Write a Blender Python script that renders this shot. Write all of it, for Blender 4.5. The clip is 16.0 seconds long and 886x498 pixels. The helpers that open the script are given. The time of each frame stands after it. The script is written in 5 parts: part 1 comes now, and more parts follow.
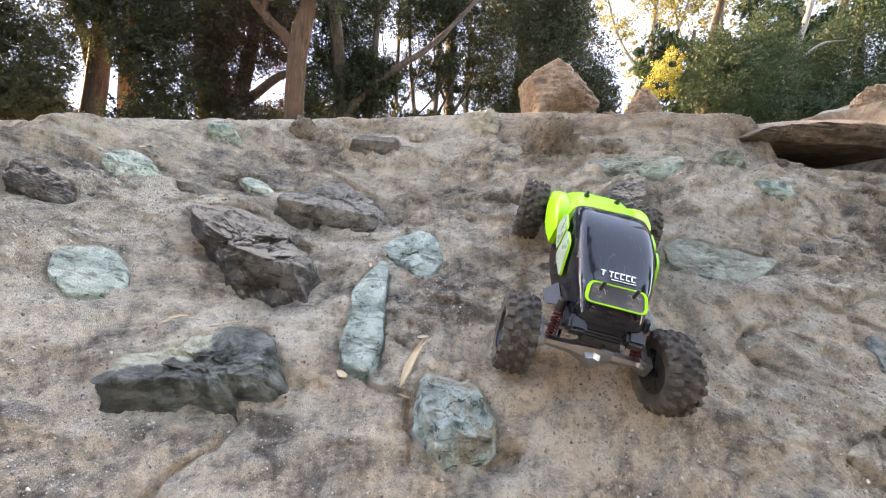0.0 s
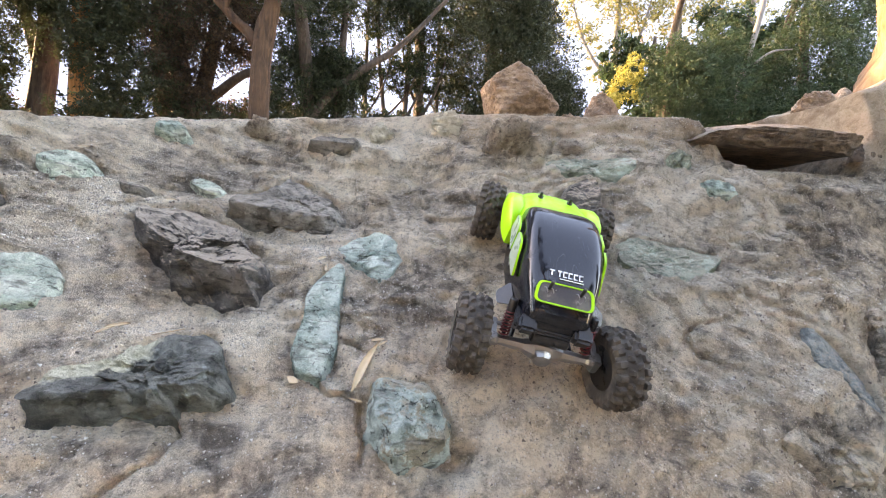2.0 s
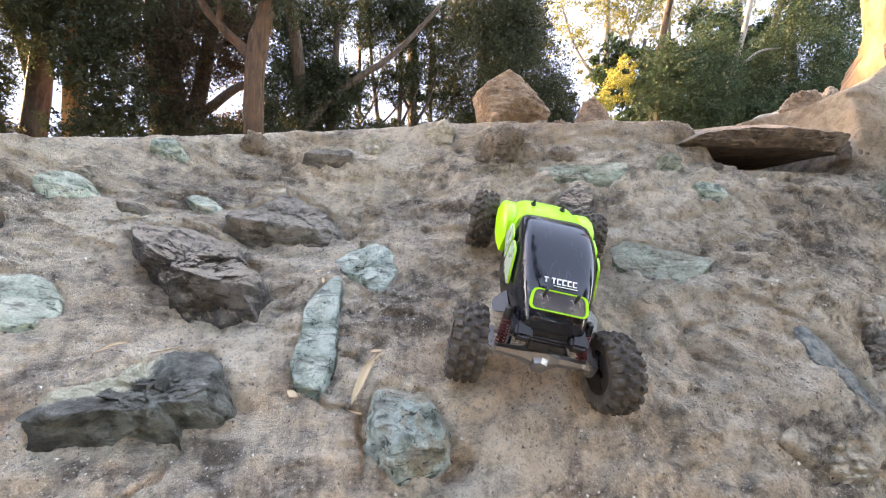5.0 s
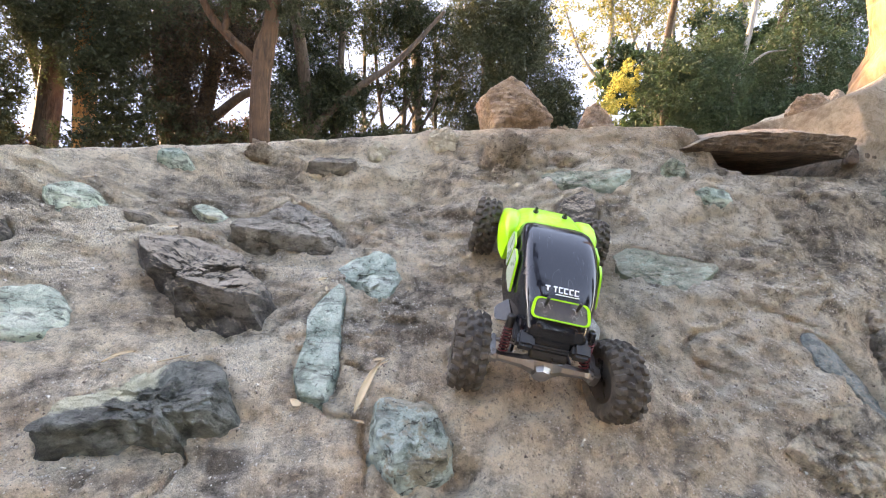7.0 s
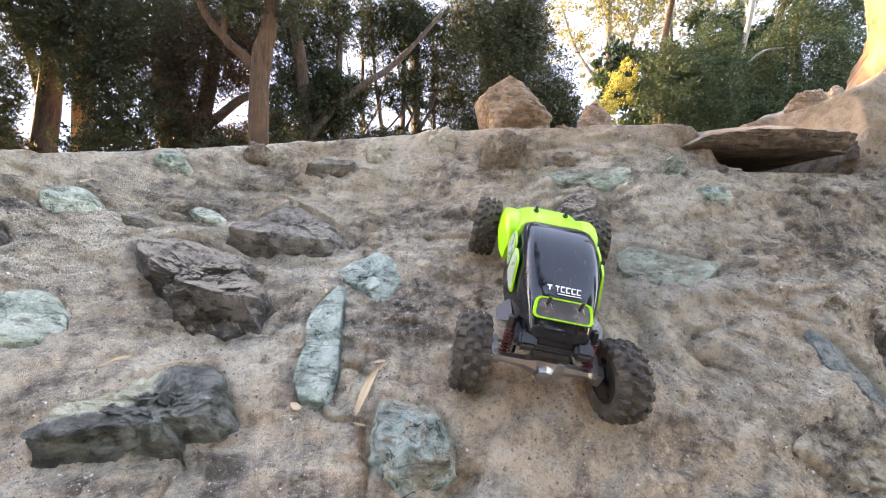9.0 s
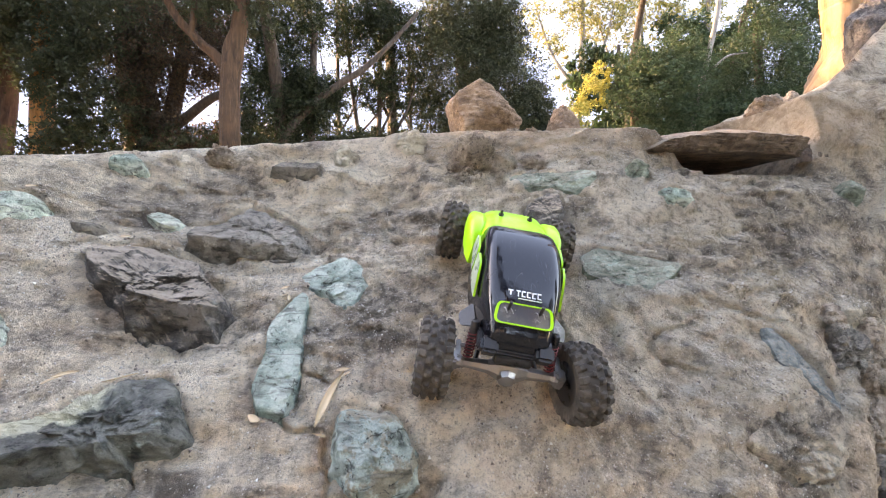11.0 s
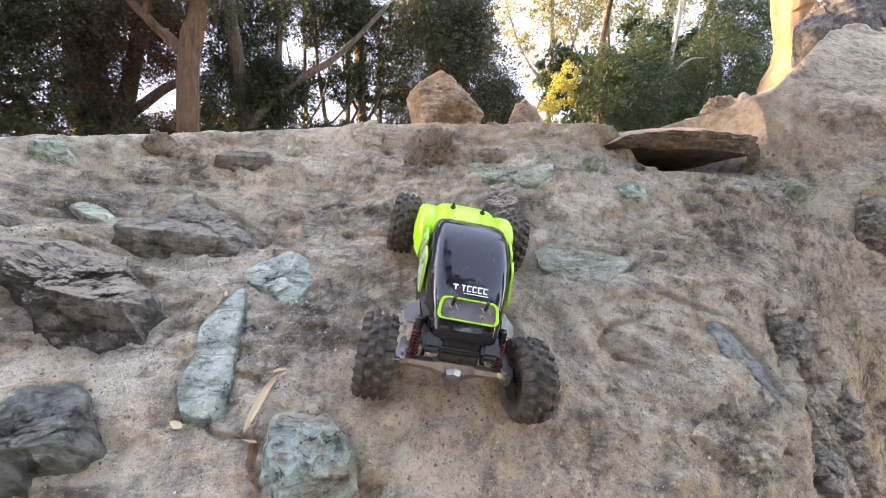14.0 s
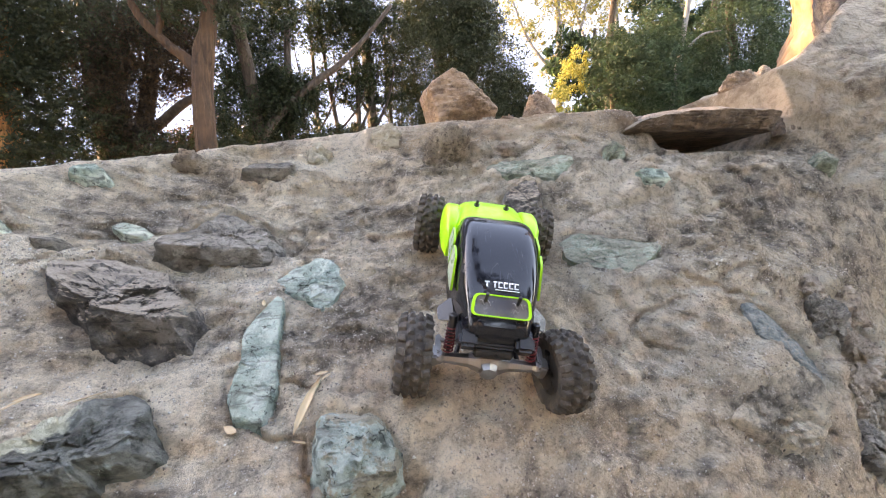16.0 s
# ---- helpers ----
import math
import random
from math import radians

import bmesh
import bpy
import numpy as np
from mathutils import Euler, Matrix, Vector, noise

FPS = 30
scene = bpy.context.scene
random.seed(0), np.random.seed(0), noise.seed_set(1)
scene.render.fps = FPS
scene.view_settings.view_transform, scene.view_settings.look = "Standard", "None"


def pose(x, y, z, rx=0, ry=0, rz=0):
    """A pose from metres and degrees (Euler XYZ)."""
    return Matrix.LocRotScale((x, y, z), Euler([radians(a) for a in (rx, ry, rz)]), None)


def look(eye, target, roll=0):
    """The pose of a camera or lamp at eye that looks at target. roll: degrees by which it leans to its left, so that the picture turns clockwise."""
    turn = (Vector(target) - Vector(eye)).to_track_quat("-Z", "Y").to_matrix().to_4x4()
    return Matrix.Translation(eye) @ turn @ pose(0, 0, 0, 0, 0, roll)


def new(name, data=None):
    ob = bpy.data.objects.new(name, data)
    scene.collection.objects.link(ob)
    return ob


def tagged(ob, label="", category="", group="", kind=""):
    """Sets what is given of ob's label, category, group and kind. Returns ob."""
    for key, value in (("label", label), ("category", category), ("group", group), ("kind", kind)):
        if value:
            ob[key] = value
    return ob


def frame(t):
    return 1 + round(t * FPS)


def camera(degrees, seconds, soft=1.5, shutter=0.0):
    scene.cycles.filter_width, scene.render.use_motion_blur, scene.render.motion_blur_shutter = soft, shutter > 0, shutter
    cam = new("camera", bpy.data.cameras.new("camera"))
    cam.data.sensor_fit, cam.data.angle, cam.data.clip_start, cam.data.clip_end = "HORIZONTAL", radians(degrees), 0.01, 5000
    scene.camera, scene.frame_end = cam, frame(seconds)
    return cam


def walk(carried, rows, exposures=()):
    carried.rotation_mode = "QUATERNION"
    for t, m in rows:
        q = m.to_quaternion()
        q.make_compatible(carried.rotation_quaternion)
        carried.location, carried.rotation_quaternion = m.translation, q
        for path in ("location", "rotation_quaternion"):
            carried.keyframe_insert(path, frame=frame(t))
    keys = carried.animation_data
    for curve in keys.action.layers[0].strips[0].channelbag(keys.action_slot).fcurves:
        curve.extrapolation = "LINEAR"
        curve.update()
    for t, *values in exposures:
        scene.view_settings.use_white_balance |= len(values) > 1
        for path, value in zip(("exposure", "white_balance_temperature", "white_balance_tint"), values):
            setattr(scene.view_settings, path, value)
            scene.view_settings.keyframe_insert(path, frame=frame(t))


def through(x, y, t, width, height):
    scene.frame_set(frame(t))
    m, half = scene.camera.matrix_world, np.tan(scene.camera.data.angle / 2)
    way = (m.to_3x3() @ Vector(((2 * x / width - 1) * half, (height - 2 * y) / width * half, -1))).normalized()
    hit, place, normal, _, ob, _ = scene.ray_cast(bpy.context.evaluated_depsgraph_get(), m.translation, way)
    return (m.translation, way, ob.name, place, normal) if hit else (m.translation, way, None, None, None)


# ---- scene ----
cam = camera(94.0, 16.0, soft=1.1)
PATH = [
    (0, (0.013, -0.066, 0.77), (0.02, 1.933, 0.733), 4.1),
    (0.5, (0.016, -0.066, 0.769), (0.071, 1.933, 0.735), 4.2),
    (1, (0.044, -0.054, 0.768), (0.138, 1.944, 0.735), 4.1),
    (1.5, (0.046, -0.055, 0.767), (0.17, 1.941, 0.74), 3.9),
    (2, (0.041, -0.066, 0.773), (0.179, 1.929, 0.749), 3.5),
    (2.5, (0.045, -0.072, 0.778), (0.184, 1.923, 0.759), 3.1),
    (3, (0.045, -0.075, 0.78), (0.186, 1.92, 0.763), 2.7),
    (3.5, (0.038, -0.072, 0.773), (0.191, 1.922, 0.757), 2.2),
    (6, (0.048, -0.075, 0.783), (0.186, 1.92, 0.805), 1.6),
    (6.5, (0.047, -0.075, 0.782), (0.176, 1.921, 0.808), 1.6),
    (7, (0.049, -0.077, 0.786), (0.169, 1.919, 0.811), 1.6),
    (7.5, (0.05, -0.075, 0.785), (0.163, 1.922, 0.812), 1.5),
    (8, (0.048, -0.075, 0.786), (0.157, 1.921, 0.817), 1.5),
    (8.5, (0.046, -0.08, 0.788), (0.158, 1.916, 0.819), 1.5),
    (8.7, (0.048, -0.077, 0.784), (0.154, 1.92, 0.818), 1.1),
    (10.8, (0.053, -0.059, 0.792), (0.292, 1.927, 0.787), 1.1),
    (11, (0.074, -0.069, 0.792), (0.293, 1.918, 0.827), 0.3),
    (11.5, (0.095, -0.066, 0.804), (0.335, 1.919, 0.851), 0.3),
    (12, (0.092, -0.057, 0.796), (0.354, 1.925, 0.847), 0.5),
    (12.5, (0.084, -0.056, 0.791), (0.37, 1.923, 0.839), 0.6),
    (13, (0.087, -0.056, 0.791), (0.394, 1.92, 0.828), 0.7),
    (13.5, (0.109, -0.051, 0.79), (0.444, 1.92, 0.816), 0.7),
    (14, (0.114, -0.049, 0.788), (0.469, 1.919, 0.806), 0.4),
    (14.5, (0.111, -0.049, 0.789), (0.469, 1.918, 0.799), -0.2),
    (15, (0.103, -0.055, 0.793), (0.45, 1.914, 0.798), -0.9),
    (15.5, (0.103, -0.056, 0.793), (0.429, 1.917, 0.79), -2.4),
    (16, (0.097, -0.058, 0.793), (0.367, 1.924, 0.793), -3.1),
]
walk(cam, [(t, look(eye, target, roll)) for t, eye, target, roll in PATH], [(0, 4.0, 9800, 25), (16, 4.01, 9900, 26)])

# ---- world and sun ----
SUN_TO = Vector((-0.82, 0.55, 0.42)).normalized()
world = bpy.data.worlds.new("world")
scene.world = world
world.use_nodes = True
wn = world.node_tree.nodes
sky = wn.new("ShaderNodeTexSky")
sky.sky_type = "NISHITA"
sky.sun_disc = False
sky.dust_density, sky.ozone_density = 0.4, 1.6
sky.sun_elevation = math.asin(SUN_TO.z)
sky.sun_rotation = math.atan2(SUN_TO.x, SUN_TO.y) % (2 * math.pi)
world.node_tree.links.new(sky.outputs[0], wn["Background"].inputs[0])
wn["Background"].inputs[1].default_value = 0.15
sun = new("sun", bpy.data.lights.new("sun", "SUN"))
sun.data.energy, sun.data.angle, sun.data.color = 2.0, radians(0.6), (1.0, 0.78, 0.52)
sun.matrix_world = look(SUN_TO * 30, (0, 0, 0))


# ---- noise in numpy ----
PERM = np.random.RandomState(7).permutation(512)
GRAD = np.random.RandomState(8).normal(size=(512, 3))
GRAD /= np.linalg.norm(GRAD, axis=1)[:, None]


def perlin(p):
    """Gradient noise, about -1 to 1, at points p (n x 3)."""
    base = np.floor(p).astype(int)
    f = p - base
    s = f * f * f * (f * (f * 6 - 15) + 10)
    out = np.zeros(len(p))
    for dx in (0, 1):
        for dy in (0, 1):
            for dz in (0, 1):
                h = PERM[(PERM[(PERM[(base[:, 0] + dx) % 512] + base[:, 1] + dy) % 512] + base[:, 2] + dz) % 512]
                d = f - (dx, dy, dz)
                wx = s[:, 0] if dx else 1 - s[:, 0]
                wy = s[:, 1] if dy else 1 - s[:, 1]
                wz = s[:, 2] if dz else 1 - s[:, 2]
                out += wx * wy * wz * (GRAD[h] * d).sum(1)
    return out * 1.5


def fbm(p, size, octaves=4, gain=0.5):
    """Layered noise whose largest features are size metres across."""
    out, amp, q = np.zeros(len(p)), 1.0, np.asarray(p, float) / size
    for o in range(octaves):
        out += amp * perlin(q + 17.3 * o)
        amp, q = amp * gain, q * 2.03
    return out


# ---- stones of the bank: place, outline, height ----
BANK = "stones set in the bank"
BANKED = []


def oblong(half_long, half_wide, seed, wobble=0.12, power=3.2):
    """Radii of an uneven oblong, its long side first."""
    rng = np.random.RandomState(seed)
    th = np.arange(24) / 24 * 2 * np.pi
    r = (np.abs(np.cos(th) / half_long) ** power + np.abs(np.sin(th) / half_wide) ** power) ** (-1 / power)
    return tuple(r * (1 + wobble * rng.uniform(-1, 1, 24)))


def angular(corners, count=72):
    """Radii of an angular outline with these corners, in millimetres."""
    out = []
    for k in range(count):
        d = (math.cos(k / count * 2 * math.pi), math.sin(k / count * 2 * math.pi))
        best = 1.0
        for (ax, ay), (bx, by) in zip(corners, corners[1:] + corners[:1]):
            ex, ey = bx - ax, by - ay
            det = d[1] * ex - d[0] * ey
            if abs(det) > 1e-9:
                r, f = (ay * ex - ax * ey) / det, (d[0] * ay - d[1] * ax) / det
                if r > 0 and -1e-6 <= f <= 1 + 1e-6:
                    best = max(best, r)
        out.append(best)
    return tuple(out)


def banked(*given, **more):
    BANKED.append((given, more))


banked("rock", "large dark grey angular rock jutting from the bank", -0.325, 0.013, angular([(-119, 38), (-130, 84), (-115, 108), (-67, 118), (-10, 98), (36, 76), (77, 36), (114, -13), (130, -40), (117, -61), (120, -86), (90, -113), (49, -118), (24, -111), (0, -84), (-20, -48), (-69, -10), (-100, 9)]), 0.066, "ROCK_DARK", seed=103, cuts=5, relief=0.075, group=BANK, cut_depth=0.86, chipped=0.95, planes=((0.040, -0.08, -0.40), (0.160, 0.25, 2.1), (0.092, 0.94, 0.91), (0.110, -0.72, -0.25), (0.066, 0.12, 0.1)), dents=((-0.01, 0.03, 0.035, 0.008), (0.06, -0.05, 0.03, 0.008)))
banked("rock", "long grey-green rock with a cream face lying across the bank", -0.284, -0.228, angular([(-103, -41), (-102, -22), (-89, -7), (-42, 19), (-38, 40), (-3, 58), (43, 73), (66, 52), (93, 15), (102, -5), (82, -22), (50, -29), (60, -54), (22, -57), (-39, -56), (-59, -70), (-85, -73), (-85, -54)]), 0.048, "ROCK_LOG", seed=105, cuts=5, relief=0.09, group=BANK, cut_depth=0.88, chipped=1.1, planes=((0.027, 0.08, -0.40), (0.112, -0.34, 2.1), (0.118, -1.1, -0.2), (0.098, 0.86, 0.05)), dents=((-0.03, 0.035, 0.03, 0.01), (0.02, -0.03, 0.02, 0.006)))
banked("stone", "flat pale green stone flush with the dirt", -0.507, -0.096, angular([(-51, 13), (-39, 32), (-17, 45), (8, 50), (30, 27), (46, 13), (52, -15), (48, -40), (29, -50), (2, -50), (-32, -28)]), 0.012, "ROCK_PALE", seed=8, cuts=3, relief=0.035, group=BANK, chipped=0.6, planes=((0.007, 0.03, 0.02), (0.010, -0.18, -0.1), (0.024, 0.1, 0.5)))
banked("stone", "long narrow blue-green stone set in the dirt", -0.092, -0.094, angular([(-38, 46), (-36, 84), (-24, 106), (-6, 114), (14, 104), (22, 1), (27, -43), (36, -73), (29, -100), (12, -110), (-17, -100), (-33, -74), (-34, -46), (-30, -13)]), 0.012, "ROCK_TEAL", seed=11, cuts=3, relief=0.06, group=BANK, chipped=0.8, planes=((0.010, 0.10, -0.03), (0.014, -0.25, 0.02), (0.054, 0.1, 0.42), (0.024, 0.4, 0.0)))
banked("stone", "blue-green and tan blocky stone with a broken corner", 0.048, -0.259, angular([(-54, 18), (-52, 47), (-32, 59), (3, 54), (18, 55), (42, 33), (54, 4), (51, -24), (29, -38), (-4, -54), (-17, -59), (-41, -46), (-54, -18)]), 0.04, "ROCK_MIXED", seed=114, cuts=4, relief=0.075, group=BANK, cut_depth=0.86, chipped=1.1, planes=((0.040, 0.30, -0.28), (0.048, -0.62, -0.12), (0.078, 0.1, 1.25), (0.075, -0.9, 0.6)), dents=((0.005, -0.012, 0.02, 0.006),))
banked("stone", "blue-green cracked stone half buried in dirt", -0.036, 0.064, angular([(-66, 14), (-44, 42), (-1, 66), (39, 55), (66, -5), (50, -36), (36, -66), (6, -58), (-13, -30), (-44, -24)]), 0.011, "ROCK_TEAL", seed=17, cuts=3, relief=0.06, group=BANK, chipped=1.0, planes=((0.006, 0.08, -0.05), (0.010, -0.22, -0.02), (0.026, 0.0, 0.45)))
banked("rock", "grey wedge-shaped rock with a shaded underside", -0.217, 0.205, angular([(-114, -81), (-101, -30), (-77, -18), (-49, 46), (-30, 91), (14, 63), (70, 30), (95, -7), (114, -40), (83, -71), (41, -83), (-24, -83), (-75, -91)]), 0.042, "ROCK_GREY", seed=120, cuts=5, relief=0.085, group=BANK, cut_depth=0.9, chipped=0.8, planes=((0.020, 0.0, -0.26), (0.168, 0.0, 2.1), (0.072, 0.45, -0.1), (0.074, -0.42, -0.1)))
banked("stone", "small teal stone behind a crack", -0.391, 0.22, angular([(-43, 10), (-29, 30), (9, 16), (42, -6), (37, -30), (-5, -19)]), 0.01, "ROCK_PALE", seed=23, cuts=3, relief=0.04, group=BANK, planes=((0.010, 0.0, -0.1), (0.02, 0, 0.4)))
banked("stone", "small grey stone in the dirt", -0.495, 0.165, angular([(-28, -3), (-18, 15), (7, 13), (29, 8), (15, -14), (-12, -15)]), 0.014, "ROCK_GREY", seed=25, relief=0.06, group=BANK, planes=((0.013, 0.1, -0.4), (0.022, 0, 1.2)))
banked("stone", "flat teal stone in the bank", -0.612, 0.183, angular([(-34, -25), (-40, -3), (-26, 23), (-1, 42), (22, 32), (40, 12), (36, -10), (14, -35), (-6, -42)]), 0.014, "ROCK_PALE", seed=27, cuts=3, relief=0.05, group=BANK, planes=((0.012, 0.02, -0.12), (0.028, 0.1, 0.9)))
banked("stone", "teal and brown stone under the crest", -0.513, 0.38, angular([(-38, -25), (-36, 10), (-8, 28), (22, 11), (38, -17), (8, -28)]), 0.02, "ROCK_TEAL", seed=29, cuts=3, relief=0.06, group=BANK, planes=((0.02, 0.1, -0.4), (0.03, -0.2, 0.9)))
banked("rock", "grey flat rock lying on the bank", -0.675, 0.05, (48, 40, 32, 30, 34, 44, 48, 40, 32, 28, 34, 42), 0.03, "ROCK_DARK", (0, 0.2), 4, 31, 5, 0.12, group=BANK)
banked("clod", "crumbly brown clod at the crest", -0.366, 0.482, (37, 34, 32, 30, 32, 34, 37, 34, 30, 28, 30, 34), 0.03, "ROCK_CRUST", power=2.5, seed=33, relief=0.3, category="clod")
banked("clod", "crumbly ochre clod at the crest", -0.068, 0.55, (30, 32, 40, 46, 40, 32, 30, 32, 40, 44, 38, 30), 0.016, "ROCK_CREAM", power=2.5, seed=35, relief=0.25, category="clod")
banked("stone", "cream and green stone on the crest", 0.112, 0.597, (52, 46, 42, 40, 42, 50, 52, 46, 42, 40, 42, 48), 0.03, "ROCK_CREAM", (0.1, 0), 3, 37, 6, 0.1, group=BANK)
banked("stone", "grey ledge stone with a dark underside", -0.164, 0.42, angular([(-70, -12), (-48, 18), (11, 20), (64, 26), (50, -6), (-21, -24)]), 0.026, "ROCK_GREY", seed=39, cuts=3, relief=0.05, group=BANK, planes=((0.022, 0.0, -0.4), (0.046, 0.0, 2.2)))
banked("clod", "large crumbly conglomerate clod in the slope", 0.264, 0.474, angular([(-57, 37), (-36, 65), (10, 61), (58, 31), (58, -21), (9, -65), (-40, -52), (-59, -23)]), 0.072, "ROCK_CRUST", (0, 0.1), 3, 41, 7, 0.3, category="clod")
banked("stone", "small flat brown stone", 0.421, 0.457, (45, 34, 26, 22, 26, 36, 45, 36, 24, 22, 26, 36), 0.016, "ROCK_CRUST", power=3, seed=43, relief=0.2, group=BANK)
banked("stone", "flat greenish stone flush with the slope", 0.452, 0.354, angular([(-98, 39), (-53, 56), (24, 30), (98, 27), (95, -27), (53, -56), (-12, -41), (-76, -12)]), 0.016, "ROCK_OLIVE", seed=45, cuts=3, relief=0.06, group=BANK, planes=((0.004, 0.03, -0.08), (0.016, -0.05, 0.5)))
banked("stone", "dark grey stone by the wheel track", 0.40, 0.225, angular([(-30, 48), (21, 58), (44, 26), (38, -16), (10, -55), (-30, -48), (-58, -6)]), 0.04, "ROCK_DARK", seed=47, cuts=4, relief=0.06, group=BANK, cut_depth=0.85, planes=((0.034, 0.1, -0.3), (0.06, -0.5, 0.7), (0.055, 0.6, 0.3)))
banked("stone", "bluish grey stone in the bank", 0.712, 0.265, angular([(-52, 8), (-11, 26), (46, 18), (52, -8), (5, -24), (-36, -10)]), 0.014, "ROCK_TEAL", seed=49, cuts=3, relief=0.07, group=BANK, planes=((0.014, 0.05, -0.25), (0.02, 0.0, 0.8)))
banked("stone", "small grey-green upright stone", 0.674, 0.383, (30, 30, 32, 34, 30, 28, 30, 30, 32, 34, 30, 28), 0.025, "ROCK_OLIVE", power=3, seed=51, group=BANK)
banked("stone", "wide mossy green stone flush in the slope", 0.548, 0.083, angular([(-95, 56), (-66, 63), (-1, 46), (60, 24), (97, 4), (68, -24), (12, -63), (-31, -60), (-64, -32), (-96, -4)]), 0.006, "ROCK_OLIVE", seed=53, cuts=2, relief=0.045, group=BANK, chipped=0.7, planes=((-0.001, 0.03, 0.04), (0.002, -0.06, -0.12), (0.012, 0.1, 0.28)))
banked("stone", "slanting blue-grey stone in the bank", 0.80, -0.115, angular([(-40, 66), (4, 72), (56, 34), (90, -19), (100, -51), (66, -74), (30, -56), (4, -17), (-36, 12)]), 0.004, "ROCK_SLATE", seed=55, cuts=2, relief=0.05, group=BANK, chipped=0.6, planes=((-0.001, 0.1, 0.05), (0.0, -0.2, -0.05)))
banked("outcrop", "pale crumbly dirt outcrop in the bank", 0.72, -0.235, angular([(-108, -7), (-53, 30), (20, 58), (72, 60), (106, 32), (84, -15), (50, -58), (-20, -66), (-68, -42)]), 0.022, "SOIL", seed=57, cuts=2, relief=0.10, category="rock", planes=((0.014, 0.10, -0.10), (0.05, 0.2, 0.8), (0.08, -0.8, 0.3)))
banked("stone", "green stone with a pale rim", 1.33, 0.39, angular([(-48, -6), (-30, 34), (30, 52), (62, 40), (54, -2), (16, -24), (-32, -28)]), 0.04, "ROCK_OLIVE", seed=59, cuts=4, relief=0.07, group=BANK, planes=((0.04, 0.1, -0.3), (0.06, 0.0, 1.0)))
for i, (x, v, r, h) in enumerate(((1.0, -0.05, 46, 0.04), (1.06, -0.10, 52, 0.05), (1.02, -0.15, 40, 0.035), (1.09, -0.02, 38, 0.03), (1.12, -0.14, 50, 0.05), (1.05, -0.21, 44, 0.04), (0.97, -0.2, 34, 0.025), (1.14, -0.24, 46, 0.045), (0.93, -0.27, 36, 0.03), (0.98, 0.01, 26, 0.02))):
    banked("stone", "knobbly brown conglomerate stone in a broken ledge", x, v, tuple(r * 1.35 * (1 + 0.22 * math.sin(i * 2.1 + k * 1.3)) for k in range(12)), h * 0.6, "ROCK_TAN" if i % 4 else "ROCK_GREY", (0.1, -0.3), 5, 150 + i, 9, 0.12, group="conglomerate ledge", cut_depth=0.7)
banked("rock", "grey rounded rock in the bank", 1.64, 0.345, (84, 92, 88, 80, 76, 78, 84, 88, 84, 80, 76, 78), 0.035, "ROCK_GREY", (0, -0.3), 4, 63, 6, 0.1, group=BANK)


def outline(radii, th):
    k = (th % (2 * np.pi)) / (2 * np.pi) * len(radii)
    i = np.floor(k).astype(int)
    f = k - i
    f = f * f * (3 - 2 * f)
    rad = np.array(radii, float) / 1000
    return rad[i % len(rad)] * (1 - f) + rad[(i + 1) % len(rad)] * f


def sockets(x, v):
    """The groove round each stone, and the soil that lies against its upper side."""
    w = np.zeros(x.shape)
    for given, more in BANKED:
        cx, cv, radii, high = given[2:6]
        dx, dv = x - cx, v - cv
        near = np.hypot(dx, dv) < max(radii) / 1000 + 0.06
        if not near.any():
            continue
        a, b = dx[near], dv[near]
        gap = np.hypot(a, b) - outline(radii, np.arctan2(b, a) - more.get("turn", 0.0))
        w[near] += -0.022 * np.clip(-gap / 0.012 - 0.4, 0, 1)
        w[near] += -0.007 * np.exp(-((gap + 0.001) / 0.006) ** 2) * (0.6 + 0.4 * np.sin(a * 160 + b * 90)) + min(high, 0.03) * 0.4 * np.exp(-((gap - 0.012) / 0.02) ** 2) * np.clip(b / 0.05, -0.6, 1)
    return w


# ---- the lie of the land ----
TILT = radians(42)
CT, ST = math.cos(TILT), math.sin(TILT)
FIT = (-0.0211, -0.0004, -0.0548, 0.1359, 0.2516, -0.007, -0.1842, 0.2083, -0.2476, 0.1779)
TILTED = Matrix.Translation((0, 0.65, 0.72)) @ Matrix.Rotation(TILT, 4, "X")  # x across, y up the slope, z out of it


def softmin(a, b, k):
    m = np.minimum(a, b)
    return m - k * np.log(np.exp(-(a - m) / k) + np.exp(-(b - m) / k))


def bump(x, v, cx, cv, rx, rv, turn=0.0):
    c, s = math.cos(turn), math.sin(turn)
    a, b = (x - cx) * c + (v - cv) * s, -(x - cx) * s + (v - cv) * c
    return np.exp(-(a / rx) ** 2 - (b / rv) ** 2)


def top_z(x, y):
    """The height of the top of the bank: level, lower to one side, with a spur that runs back from its other end."""
    z = 1.166 - 0.172 * np.clip((0.3 - x) / 1.0, 0, 3) ** 1.8
    reach = np.maximum(y + 0.06, 0.3)
    climb = np.interp(x / reach, (0.8, 0.84, 0.9, 0.97, 1.06, 1.15, 1.23, 1.29, 1.345, 1.45, 1.64), (0.2, 0.335, 0.357, 0.375, 0.40, 0.445, 0.485, 0.545, 0.625, 0.71, 0.85))
    spur = 0.79 + climb * reach
    fade = np.clip((y - 3.4) / 1.6, 0, 1)
    z = np.maximum(z, spur * (1 - fade) + z * fade - 0.6 * (x / reach < 0.8))
    # the hollow under the overhanging slab
    hollow = np.clip((x - 0.80) / 0.11, 0, 1) * np.clip((1.345 - x) / 0.05, 0, 1) * np.clip((1.36 - y) / 0.02, 0, 1)
    return z + (np.minimum(z, 1.04) - z) * hollow


